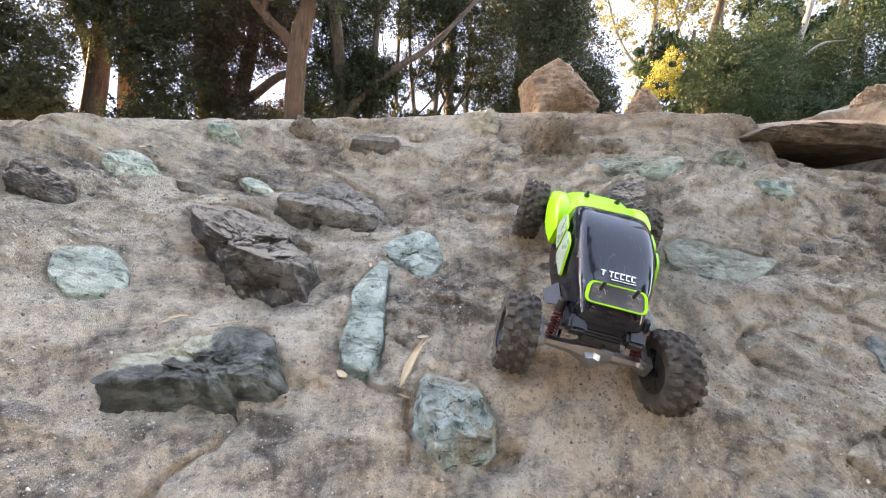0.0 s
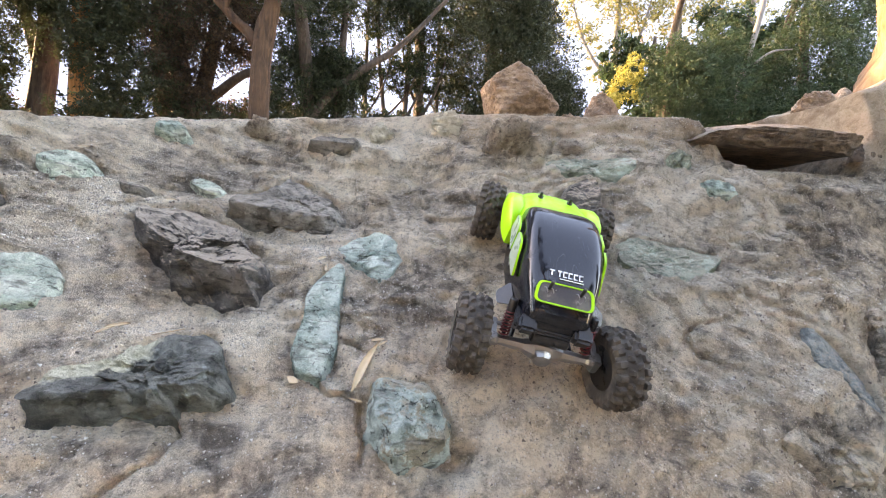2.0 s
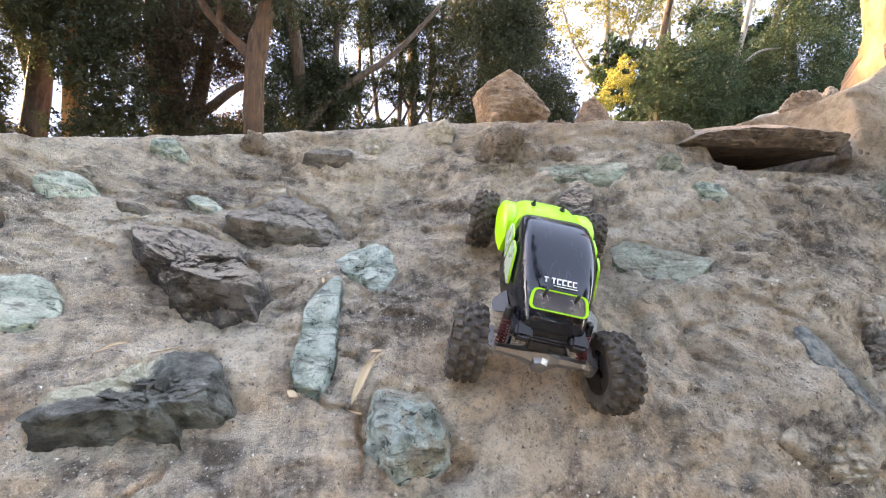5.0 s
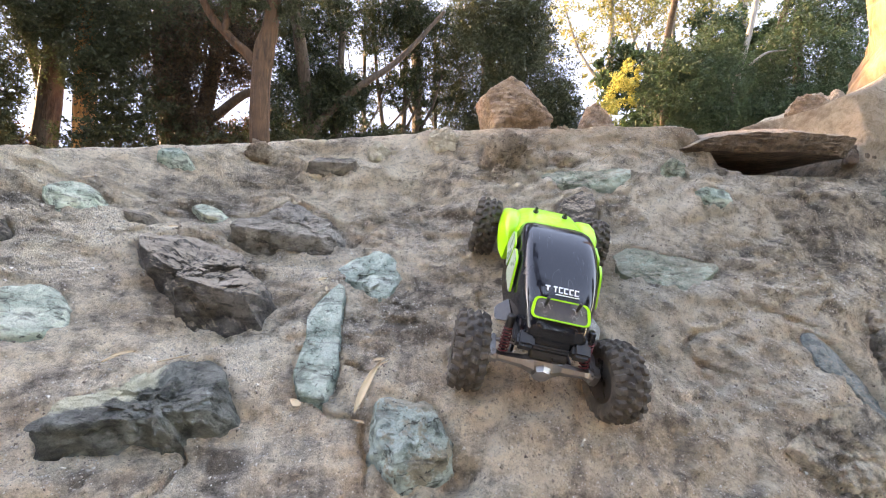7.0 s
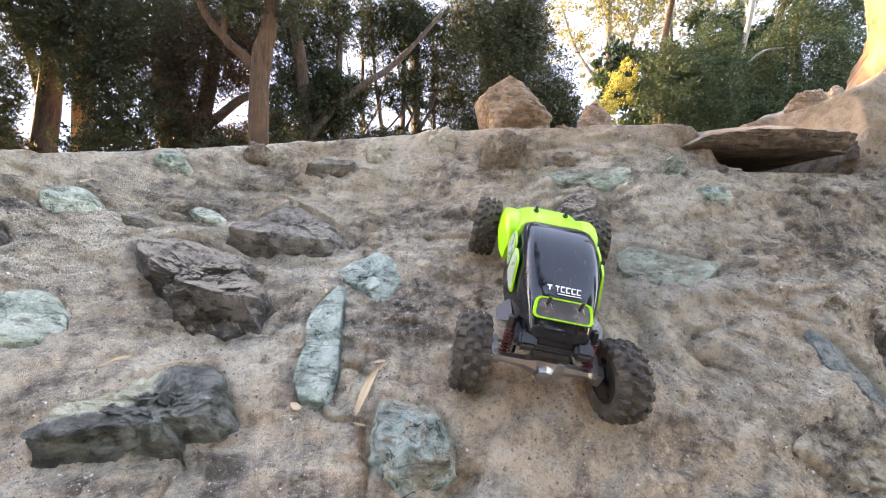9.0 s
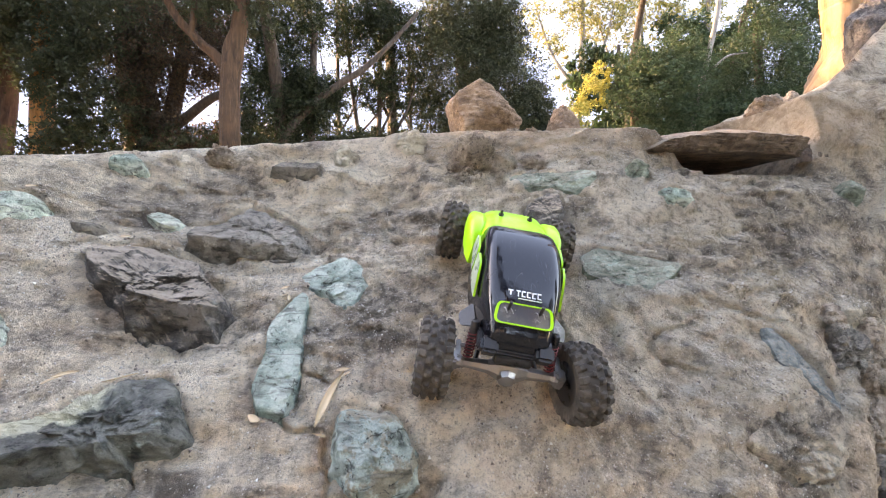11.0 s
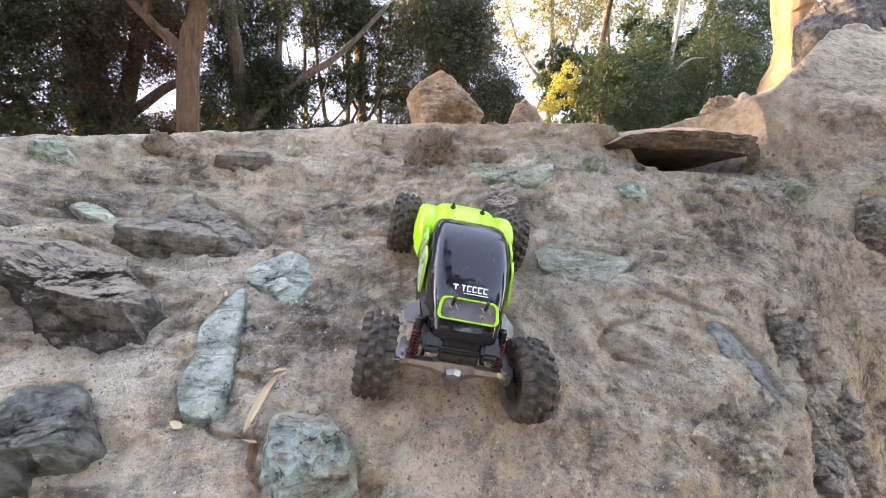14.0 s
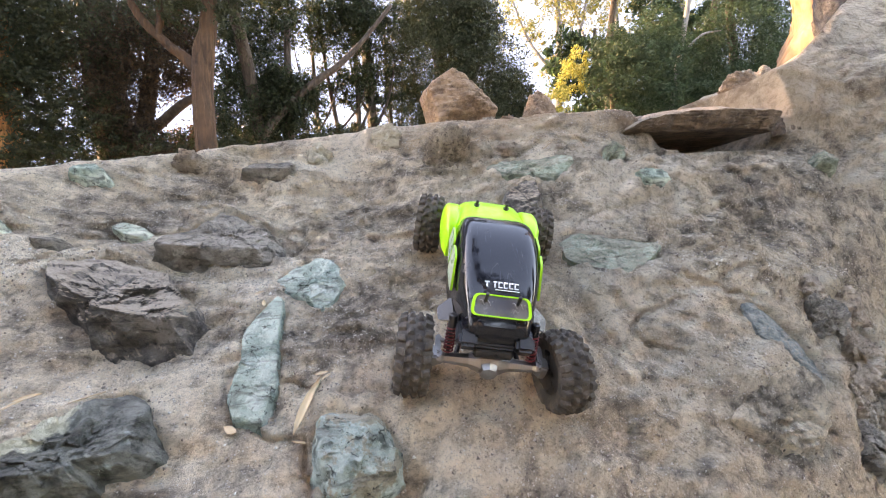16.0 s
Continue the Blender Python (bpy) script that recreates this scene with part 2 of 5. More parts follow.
def top_w(x, v):
    """How far out of the tilted plane the top of the bank lies."""
    lo, hi = (-0.6 - 0.72 - v * ST) / CT, (5.0 - 0.72 - v * ST) / CT
    for _ in range(34):
        w = (lo + hi) / 2
        over = 0.72 + v * ST + w * CT > top_z(x, 0.65 + v * CT - w * ST)
        lo, hi = np.where(over, lo, w), np.where(over, w, hi)
    return (lo + hi) / 2


CRACKS = (
    ((-0.457, 0.242), (-0.428, 0.254), (-0.391, 0.246), (-0.36, 0.222), (-0.324, 0.215), (-0.288, 0.23), (-0.269, 0.266), (-0.247, 0.306), (-0.227, 0.302), (-0.182, 0.266), (-0.14, 0.244), (-0.105, 0.214), (-0.069, 0.214)),
    ((-0.235, -0.264), (-0.232, -0.278), (-0.223, -0.29), (-0.223, -0.309), (-0.232, -0.326), (-0.262, -0.36), (-0.28, -0.42)),
    ((0.511, -0.095), (0.518, -0.076), (0.538, -0.061), (0.568, -0.051), (0.584, -0.051)),
    ((0.523, -0.104), (0.547, -0.119), (0.573, -0.124), (0.582, -0.136)),
    ((0.606, -0.245), (0.644, -0.277), (0.653, -0.291), (0.72, -0.293), (0.783, -0.251), (0.80, -0.19)),
    ((-0.06, -0.142), (-0.039, -0.145), (-0.012, -0.154), (-0.006, -0.171)),
    ((-0.084, -0.208), (-0.059, -0.22), (-0.024, -0.228), (-0.018, -0.244), (-0.013, -0.271), (-0.006, -0.31)),
    ((0.66, 0.02), (0.70, 0.0), (0.76, -0.02), (0.82, -0.035)),
    ((0.42, 0.405), (0.40, 0.385), (0.405, 0.37), (0.43, 0.372)),
    ((0.80, 0.25), (0.815, 0.235), (0.81, 0.215)),
)


def to_line(x, v, line):
    """The distance of each point of the slope from a broken line."""
    best = np.full(x.shape, 9.0)
    for (ax, av), (bx, bv) in zip(line, line[1:]):
        dx, dv = bx - ax, bv - av
        t = np.clip(((x - ax) * dx + (v - av) * dv) / (dx * dx + dv * dv), 0, 1)
        best = np.minimum(best, np.hypot(x - ax - t * dx, v - av - t * dv))
    return best


def land(x, v, fine=True):
    """How far the ground stands out of the tilted plane at x across and v up the slope."""
    x, v = np.asarray(x, float), np.asarray(v, float)
    cx, cv = np.clip(x, -0.75, 1.46), np.clip(v, -0.42, 0.75)
    w = sum(a * b for a, b in zip(FIT, (1, cx, cv, cx * cx, cx * cv, cv * cv, cx**3, cx * cx * cv, cx * cv * cv, cv**3)))
    w = w - 0.034 * bump(x, v, 0.05, 0.36, 0.09, 0.15, 0.2) + 0.03 * bump(x, v, -0.16, 0.44, 0.12, 0.05)
    w = w - 0.016 * bump(x, v, 0.52, -0.14, 0.12, 0.08, -0.5) + 0.028 * bump(x, v, 0.68, -0.22, 0.09, 0.1, 0.3)
    w = w + 0.02 * bump(x, v, 0.58, 0.3, 0.2, 0.06) - 0.03 * bump(x, v, 0.95, 0.2, 0.15, 0.13) + 0.02 * bump(x, v, 0.02, -0.2, 0.05, 0.06)
    w = w - 0.13 * bump(x, v, 1.04, 0.47, 0.3, 0.075) + 0.015 * bump(x, v, 1.0, 0.3, 0.3, 0.04) - 0.02 * bump(x, v, -0.2, 0.09, 0.12, 0.02)
    w = w - 0.04 * bump(x, v, 1.12, -0.2, 0.12, 0.16, 0.4) - 0.026 * bump(x, v, 0.38, 0.1, 0.08, 0.08) - 0.008 * bump(x, v, 0.17, 0.14, 0.06, 0.06)
    # the washed-out pocket beside the lowest teal stone
    w = w - 0.035 * bump(x, v, 0.108, -0.292, 0.03, 0.018, 0.4)
    if fine:
        p = np.stack([x.ravel(), v.ravel(), np.zeros(x.size)], 1)
        rough = 0.015 * fbm(p, 0.16, 3) + 0.0065 * fbm(p * (1, 1.6, 1) + 5, 0.05, 3) + 0.003 * fbm(p + 9, 0.014, 2)
        rough -= 0.004 * np.abs(fbm(p * (1.2, 0.8, 1) + 44, 0.09, 4))
        ledge = fbm(p * (1, 2.6, 1) + 3, 0.12, 3)
        rough += 0.008 * np.tanh(ledge * 6) * np.clip(fbm(p + 31, 0.3, 2) * 4 + 0.8, 0, 1) * np.clip(0.45 + p[:, 1] * 2.5, 0.3, 1)
        crumbly = np.clip(fbm(p + 51, 0.22, 3) * 5 + 0.4, 0, 1) * np.clip((p[:, 1] + 0.3) / 0.3, 0.25, 1)
        rough += crumbly * (0.0045 * np.tanh(6 * fbm(p * (1, 1.9, 1) + 70, 0.045, 4)) - 0.005 * np.abs(fbm(p + 75, 0.03, 3)))
        # furrows that fan out below the wheel track
        away, around = np.hypot(x - 0.30, v - 0.32).ravel(), np.arctan2((v - 0.32).ravel(), (x - 0.30).ravel())
        fan = np.stack([around * 0.42, away * 0.30, around * 0], 1)
        swept = np.clip((away - 0.14) / 0.2, 0, 1) * np.clip((p[:, 0] - 0.12) / 0.2, 0, 1) * np.clip((0.12 - p[:, 1]) / 0.15, 0, 1)
        rough += swept * (0.0055 * np.tanh(3 * fbm(fan + 21, 0.055, 4)) - 0.004 * np.abs(fbm(fan + 36, 0.026, 4)))
        w = w + rough.reshape(x.shape)
        w = w + sockets(x, v)
        for line in CRACKS:
            w = w - 0.014 * np.exp(-(to_line(x + 0.003 * np.sin(v * 140), v + 0.003 * np.sin(x * 170), line) / 0.0028) ** 2)
    top = top_w(x, v)
    if fine:
        top = top + 0.014 * fbm(p + 60, 0.35, 5).reshape(x.shape) + np.clip(x - 1.25, 0, 1) * 0.06 * fbm(p + 80, 0.22, 5).reshape(x.shape)
        w = w + np.clip(x - 1.15, 0, 0.6) * 0.07 * fbm(p * (1, 1.5, 1) + 90, 0.3, 5).reshape(x.shape)
    w = softmin(w, top, 0.016)
    foot = (0.0 - 0.72 - v * ST) / CT
    return -softmin(-w, -foot, 0.05)


def spot(x, v, out=0.0):
    """The place in the world at x across and v up the slope, out metres off the ground."""
    w = float(land(np.array([x]), np.array([v]))[0]) + out
    return TILTED @ Vector((x, v, w))


# ---- materials ----
def material(name, rough=0.8):
    m = bpy.data.materials.new(name)
    m.use_nodes = True
    b = m.node_tree.nodes["Principled BSDF"]
    b.inputs["Roughness"].default_value = rough
    return m, m.node_tree.nodes, m.node_tree.links, b


def noise_node(n, l, scale, detail=6, rough=0.6, coords="Object", distort=0.0):
    c = n.new("ShaderNodeTexCoord")
    t = n.new("ShaderNodeTexNoise")
    t.inputs["Scale"].default_value, t.inputs["Detail"].default_value = scale, detail
    t.inputs["Roughness"].default_value, t.inputs["Distortion"].default_value = rough, distort
    l.new(c.outputs[coords], t.inputs["Vector"])
    return t.outputs["Fac"]


def ramp(n, l, fac, *stops):
    r = n.new("ShaderNodeValToRGB")
    e = r.color_ramp.elements
    while len(e) < len(stops):
        e.new(0.5)
    for i, (at, c) in enumerate(stops):
        e[i].position = at
        e[i].color = (*c, 1) if len(c) == 3 else c
    l.new(fac, r.inputs[0])
    return r.outputs[0]


def mix(n, l, fac, a, b, mode="MIX"):
    m = n.new("ShaderNodeMix")
    m.data_type, m.blend_type = "RGBA", mode
    for v, s in ((fac, 0), (a, 6), (b, 7)):
        if isinstance(v, (int, float)):
            m.inputs[s].default_value = v
        elif isinstance(v, tuple):
            m.inputs[s].default_value = (*v, 1)
        else:
            l.new(v, m.inputs[s])
    return m.outputs[2]


def math_node(n, l, op, a, b=0.0):
    m = n.new("ShaderNodeMath")
    m.operation = op
    for i, v in enumerate((a, b)):
        if isinstance(v, (int, float)):
            m.inputs[i].default_value = v
        else:
            l.new(v, m.inputs[i])
    return m.outputs[0]


def bumped(n, l, b, *heights):
    """Stacks bumps of (fac, strength, distance) on the shader."""
    last = None
    for fac, strength, dist in heights:
        k = n.new("ShaderNodeBump")
        k.inputs["Strength"].default_value, k.inputs["Distance"].default_value = strength, dist
        l.new(fac, k.inputs["Height"])
        if last:
            l.new(last, k.inputs["Normal"])
        last = k.outputs[0]
    l.new(last, b.inputs["Normal"])


def grey(v):
    return (v, v, v)


def chips_of(n, l, scale, warp=0.012):
    """A height made of small flat chips, each leaning its own way."""
    c = n.new("ShaderNodeTexCoord")
    w = n.new("ShaderNodeTexNoise")
    w.inputs["Scale"].default_value, w.inputs["Detail"].default_value = scale * 1.1, 4
    l.new(c.outputs["Object"], w.inputs["Vector"])
    add = n.new("ShaderNodeVectorMath")
    add.operation = "MULTIPLY_ADD"
    l.new(w.outputs["Color"], add.inputs[0])
    add.inputs[1].default_value = (0.5 / scale,) * 3
    l.new(c.outputs["Object"], add.inputs[2])
    v = n.new("ShaderNodeTexVoronoi")
    v.inputs["Scale"].default_value = scale
    l.new(add.outputs[0], v.inputs["Vector"])
    off = n.new("ShaderNodeVectorMath")
    off.operation = "SUBTRACT"
    l.new(add.outputs[0], off.inputs[0])
    l.new(v.outputs["Position"], off.inputs[1])
    way = n.new("ShaderNodeVectorMath")
    way.operation = "SUBTRACT"
    l.new(v.outputs["Color"], way.inputs[0])
    way.inputs[1].default_value = (0.5, 0.5, 0.5)
    dot = n.new("ShaderNodeVectorMath")
    dot.operation = "DOT_PRODUCT"
    l.new(off.outputs[0], dot.inputs[0])
    l.new(way.outputs[0], dot.inputs[1])
    return math_node(n, l, "MULTIPLY", dot.outputs["Value"], scale * 1.2)


def soil():
    m, n, l, b = material("dusty_soil", 0.95)
    big = noise_node(n, l, 4.2, 5, 0.6)
    mid = noise_node(n, l, 24, 9, 0.7)
    small = noise_node(n, l, 95, 8, 0.8)
    fine = noise_node(n, l, 360, 4, 0.8)
    c = n.new("ShaderNodeTexCoord")
    # smears that follow the lie of the slope: level higher up, fanning out lower down
    def smear(turn, scale, stretch, detail=6):
        mp, t = n.new("ShaderNodeMapping"), n.new("ShaderNodeTexNoise")
        mp.vector_type = "TEXTURE"
        mp.inputs["Rotation"].default_value, mp.inputs["Scale"].default_value = (TILT, 0, turn), (stretch, 1, 1)
        l.new(c.outputs["Object"], mp.inputs[0])
        t.inputs["Scale"].default_value, t.inputs["Detail"].default_value, t.inputs["Roughness"].default_value, t.inputs["Distortion"].default_value = scale, detail, 0.68, 0.6
        l.new(mp.outputs[0], t.inputs["Vector"])
        return t.outputs["Fac"]
    level, fanned = smear(0.3, 30, 2.0), smear(-0.75, 34, 4.0)
    where = n.new("ShaderNodeSeparateXYZ")
    l.new(c.outputs["Object"], where.inputs[0])
    lower = ramp(n, l, math_node(n, l, "ADD", where.outputs[0], math_node(n, l, "MULTIPLY", math_node(n, l, "SUBTRACT", big, 0.5), 0.8)), (0.2, grey(0)), (0.5, grey(1)))
    swept = mix(n, l, lower, level, fanned)
    # pale trodden dust over darker crumbly loam, contrast raised to stand in for relief shading
    worn = math_node(n, l, "ADD", math_node(n, l, "MULTIPLY", big, 0.40), math_node(n, l, "ADD", math_node(n, l, "MULTIPLY", mid, 0.35), math_node(n, l, "MULTIPLY", swept, 0.25)))
    col = ramp(n, l, worn, (0.415, (0.215, 0.180, 0.142)), (0.455, (0.44, 0.372, 0.296)), (0.505, (0.735, 0.614, 0.457)), (0.56, (0.925, 0.80, 0.622)))
    col = mix(n, l, 1.0, col, ramp(n, l, swept, (0.34, grey(0.64)), (0.48, grey(1.0))), "MULTIPLY")
    # darker, greyer towards one end of the bank: the fall-off of light, painted in
    end = ramp(n, l, math_node(n, l, "ADD", math_node(n, l, "MULTIPLY", where.outputs[0], 0.6), math_node(n, l, "MULTIPLY", big, 0.5)), (0.3, grey(0)), (0.62, grey(1)))
    col = mix(n, l, end, col, mix(n, l, 1.0, col, (0.80, 0.83, 0.85), "MULTIPLY"))
    # paler soil on the spur beyond it: its brighter light put into the colour
    spur_lit = ramp(n, l, math_node(n, l, "ADD", math_node(n, l, "ADD", math_node(n, l, "MULTIPLY", where.outputs[0], 0.4), math_node(n, l, "MULTIPLY", where.outputs[2], 0.3)), math_node(n, l, "ADD", math_node(n, l, "MULTIPLY", mid, 0.3), math_node(n, l, "MULTIPLY", big, 0.2))), (1.03, grey(0)), (1.24, grey(0.55)))
    col = mix(n, l, spur_lit, col, (0.88, 0.785, 0.65))
    # granular crumbs, the low spots of their bump darkened like shade
    col = mix(n, l, 1.0, col, ramp(n, l, small, (0.36, grey(0.42)), (0.47, grey(0.92)), (0.56, grey(1.0))), "MULTIPLY")
    col = mix(n, l, 1.0, col, ramp(n, l, fine, (0.32, grey(0.55)), (0.45, grey(0.94)), (0.58, grey(1.0))), "MULTIPLY")
    col = mix(n, l, ramp(n, l, small, (0.56, grey(0)), (0.65, grey(0.6))), col, (0.90, 0.80, 0.66))
    # loose pale grains
    v = n.new("ShaderNodeTexVoronoi")
    v.inputs["Scale"].default_value = 240
    l.new(c.outputs["Object"], v.inputs["Vector"])
    dot = ramp(n, l, v.outputs["Distance"], (0.2, grey(1)), (0.3, grey(0)))
    sep = n.new("ShaderNodeSeparateColor")
    l.new(v.outputs["Color"], sep.inputs[0])
    some = ramp(n, l, sep.outputs[0], (0.79, grey(0)), (0.82, grey(0.85)))
    grains = math_node(n, l, "MULTIPLY", dot, some)
    col = mix(n, l, grains, col, (0.76, 0.74, 0.68))
    # redder towards the top of the bank
    pos = n.new("ShaderNodeSeparateXYZ")
    l.new(c.outputs["Object"], pos.inputs[0])
    up = n.new("ShaderNodeMapRange")
    up.inputs[1].default_value, up.inputs[2].default_value = 1.02, 1.2
    l.new(math_node(n, l, "ADD", pos.outputs[2], math_node(n, l, "MULTIPLY", math_node(n, l, "SUBTRACT", mid, 0.5), 0.4)), up.inputs[0])
    side = n.new("ShaderNodeMapRange")
    side.inputs[1].default_value, side.inputs[2].default_value = -0.35, 0.35
    l.new(pos.outputs[0], side.inputs[0])
    far = n.new("ShaderNodeMapRange")
    far.inputs[1].default_value, far.inputs[2].default_value, far.inputs[3].default_value, far.inputs[4].default_value = 1.25, 1.75, 1.0, 0.25
    l.new(pos.outputs[0], far.inputs[0])
    red = math_node(n, l, "MULTIPLY", math_node(n, l, "MULTIPLY", up.outputs[0], side.outputs[0]), far.outputs[0])
    col = mix(n, l, math_node(n, l, "MULTIPLY", red, 0.55), col, (0.576, 0.365, 0.211))
    l.new(col, b.inputs["Base Color"])
    crumbs = chips_of(n, l, 60)
    bumped(n, l, b, (swept, 0.7, 0.018), (mid, 0.5, 0.02), (crumbs, 0.45, 0.012), (small, 1.0, 0.024), (fine, 1.0, 0.011), (grains, 0.8, 0.003))
    return m


def rock(name, light, base, dark, pale=None, pale_at=0.62, scale=1.0, dust=0.5, veins=0.5, patch=None, mottle=0.45):
    m, n, l, b = material(name, 0.75)
    big = noise_node(n, l, 14 * scale, 7, 0.65)
    mid = noise_node(n, l, 60 * scale, 8, 0.75)
    fine = noise_node(n, l, 300 * scale, 5, 0.8)
    col = ramp(n, l, big, (0.36, tuple(0.5 * (i + j) for i, j in zip(dark, base))), (0.46, base), (0.62, light))
    col = mix(n, l, ramp(n, l, mid, (0.40, grey(mottle)), (0.47, grey(0))), col, dark)
    col = mix(n, l, ramp(n, l, mid, (0.55, grey(0)), (0.63, grey(0.6))), col, light)
    if pale:
        col = mix(n, l, ramp(n, l, noise_node(n, l, 22 * scale, 7, 0.7), (pale_at - 0.05, grey(0)), (pale_at, grey(0.9))), col, pale)
    col = mix(n, l, ramp(n, l, fine, (0.36, grey(0.35)), (0.44, grey(0))), col, dark)
    # thin streaks along the bedding
    sc, mp, st = n.new("ShaderNodeTexCoord"), n.new("ShaderNodeMapping"), n.new("ShaderNodeTexNoise")
    mp.inputs["Rotation"].default_value, mp.inputs["Scale"].default_value = (0.5, 0.2, 0.45), (0.5, 2.6, 2.0)
    l.new(sc.outputs["Object"], mp.inputs[0])
    st.inputs["Scale"].default_value, st.inputs["Detail"].default_value, st.inputs["Distortion"].default_value = 30 * scale, 7, 0.8
    l.new(mp.outputs[0], st.inputs["Vector"])
    col = mix(n, l, ramp(n, l, st.outputs["Fac"], (0.34, grey(0.75)), (0.46, grey(0))), col, dark)
    col = mix(n, l, ramp(n, l, st.outputs["Fac"], (0.56, grey(0)), (0.7, grey(0.5))), col, light)
    c = n.new("ShaderNodeTexCoord")
    # cracks that meet at corners, broken off here and there
    cracks = []
    for size, thin in ((13, 0.022), (34, 0.035)):
        w = n.new("ShaderNodeTexNoise")
        w.inputs["Scale"].default_value, w.inputs["Detail"].default_value = size * scale * 1.5, 5
        l.new(c.outputs["Object"], w.inputs["Vector"])
        add = n.new("ShaderNodeVectorMath")
        add.operation = "MULTIPLY_ADD"
        l.new(w.outputs["Color"], add.inputs[0])
        add.inputs[1].default_value = (0.7 / (size * scale),) * 3
        l.new(c.outputs["Object"], add.inputs[2])
        f = n.new("ShaderNodeTexVoronoi")
        f.feature = "DISTANCE_TO_EDGE"
        f.inputs["Scale"].default_value = size * scale
        l.new(add.outputs[0], f.inputs["Vector"])
        line = ramp(n, l, math_node(n, l, "ADD", f.outputs["Distance"], ramp(n, l, mid, (0.45, grey(0)), (0.55, grey(0.08)))), (0.0, grey(1)), (thin, grey(0)))
        cracks.append(line)
        col = mix(n, l, math_node(n, l, "MULTIPLY", line, veins), col, tuple(0.5 * k for k in dark))
    if patch:
        # a bare cream face at one end
        ps = n.new("ShaderNodeSeparateXYZ")
        l.new(c.outputs["Object"], ps.inputs[0])
        along = math_node(n, l, "ADD", math_node(n, l, "MULTIPLY", ps.outputs[0], -9.0), math_node(n, l, "MULTIPLY", mid, 0.5))
        face = ramp(n, l, math_node(n, l, "ADD", math_node(n, l, "MULTIPLY", ps.outputs[1], 10.0), math_node(n, l, "ADD", math_node(n, l, "MULTIPLY", mid, 0.5), math_node(n, l, "MULTIPLY", ps.outputs[0], -2.5))), (0.15, grey(0)), (0.23, grey(0.92)))
        col = mix(n, l, math_node(n, l, "MULTIPLY", face, ramp(n, l, along, (0.22, grey(0)), (0.32, grey(1)))), col, patch)
    # dust lies where the stone faces up
    g = n.new("ShaderNodeNewGeometry")
    sep = n.new("ShaderNodeSeparateXYZ")
    l.new(g.outputs["Normal"], sep.inputs[0])
    lie = math_node(n, l, "ADD", math_node(n, l, "MULTIPLY", sep.outputs[2], 0.55), math_node(n, l, "MULTIPLY", mid, 0.75))
    col = mix(n, l, ramp(n, l, lie, (0.57, grey(0)), (0.84, grey(dust))), col, (0.46, 0.37, 0.28))
    l.new(col, b.inputs["Base Color"])
    bumped(n, l, b, (chips_of(n, l, 24 * scale), 0.6, 0.025), (chips_of(n, l, 75 * scale), 0.7, 0.010), (st.outputs["Fac"], 0.8, 0.012), (math_node(n, l, "SUBTRACT", 1.0, cracks[0]), 0.6, 0.004), (mid, 0.8, 0.012), (fine, 0.9, 0.004))
    return m


SOIL = soil()
ROCK_DARK = rock("dark_greywacke", (0.22, 0.20, 0.178), (0.094, 0.085, 0.075), (0.024, 0.022, 0.02), (0.36, 0.37, 0.32), 0.66, dust=0.85)
ROCK_TEAL = rock("blue_green_serpentinite", (0.50, 0.61, 0.515), (0.32, 0.43, 0.355), (0.06, 0.080, 0.066), (0.64, 0.73, 0.63), 0.56, dust=0.22, mottle=0.4, veins=1.0)
ROCK_MIXED = rock("blue_green_and_tan_stone", (0.56, 0.66, 0.60), (0.36, 0.455, 0.41), (0.06, 0.075, 0.067), (0.34, 0.30, 0.22), 0.54, scale=0.7, dust=0.2, mottle=0.4, veins=1.0)
ROCK_PALE = rock("pale_green_serpentinite", (0.64, 0.735, 0.585), (0.46, 0.565, 0.445), (0.09, 0.115, 0.09), (0.76, 0.82, 0.68), 0.55, dust=0.3, mottle=0.4, veins=1.0)
ROCK_OLIVE = rock("olive_green_stone", (0.30, 0.355, 0.27), (0.175, 0.215, 0.155), (0.05, 0.06, 0.045), (0.40, 0.49, 0.39), 0.60, dust=0.45)
ROCK_GREY = rock("grey_brown_stone", (0.36, 0.33, 0.28), (0.205, 0.187, 0.157), (0.055, 0.050, 0.042), (0.44, 0.42, 0.36), 0.66, dust=0.35)
ROCK_RED = rock("orange_brown_boulder", (0.40, 0.27, 0.175), (0.30, 0.19, 0.115), (0.13, 0.08, 0.05), (0.38, 0.30, 0.235), 0.66, dust=0.3, veins=0.35)
ROCK_CREAM = rock("cream_stone", (0.66, 0.60, 0.46), (0.52, 0.46, 0.34), (0.25, 0.22, 0.17), dust=0.3, veins=0.2)
ROCK_CRUST = rock("crumbly_conglomerate", (0.52, 0.43, 0.33), (0.36, 0.285, 0.215), (0.09, 0.068, 0.05), (0.58, 0.5, 0.39), 0.62, scale=2.2, dust=0.6)


ROCK_TAN = rock("tan_conglomerate", (0.56, 0.46, 0.36), (0.40, 0.32, 0.245), (0.13, 0.10, 0.078), (0.62, 0.55, 0.46), 0.6, dust=0.4, veins=0.7)
ROCK_BLACK = rock("dark_layered_rock", (0.16, 0.14, 0.13), (0.08, 0.07, 0.066), (0.025, 0.022, 0.02), dust=0.15)
ROCK_SLATE = rock("dull_blue_slate", (0.30, 0.34, 0.33), (0.17, 0.21, 0.205), (0.06, 0.075, 0.075), dust=0.6)
ROCK_SAND = rock("brown_sandstone", (0.28, 0.205, 0.145), (0.15, 0.106, 0.074), (0.055, 0.040, 0.028), dust=0.35, veins=0.3)
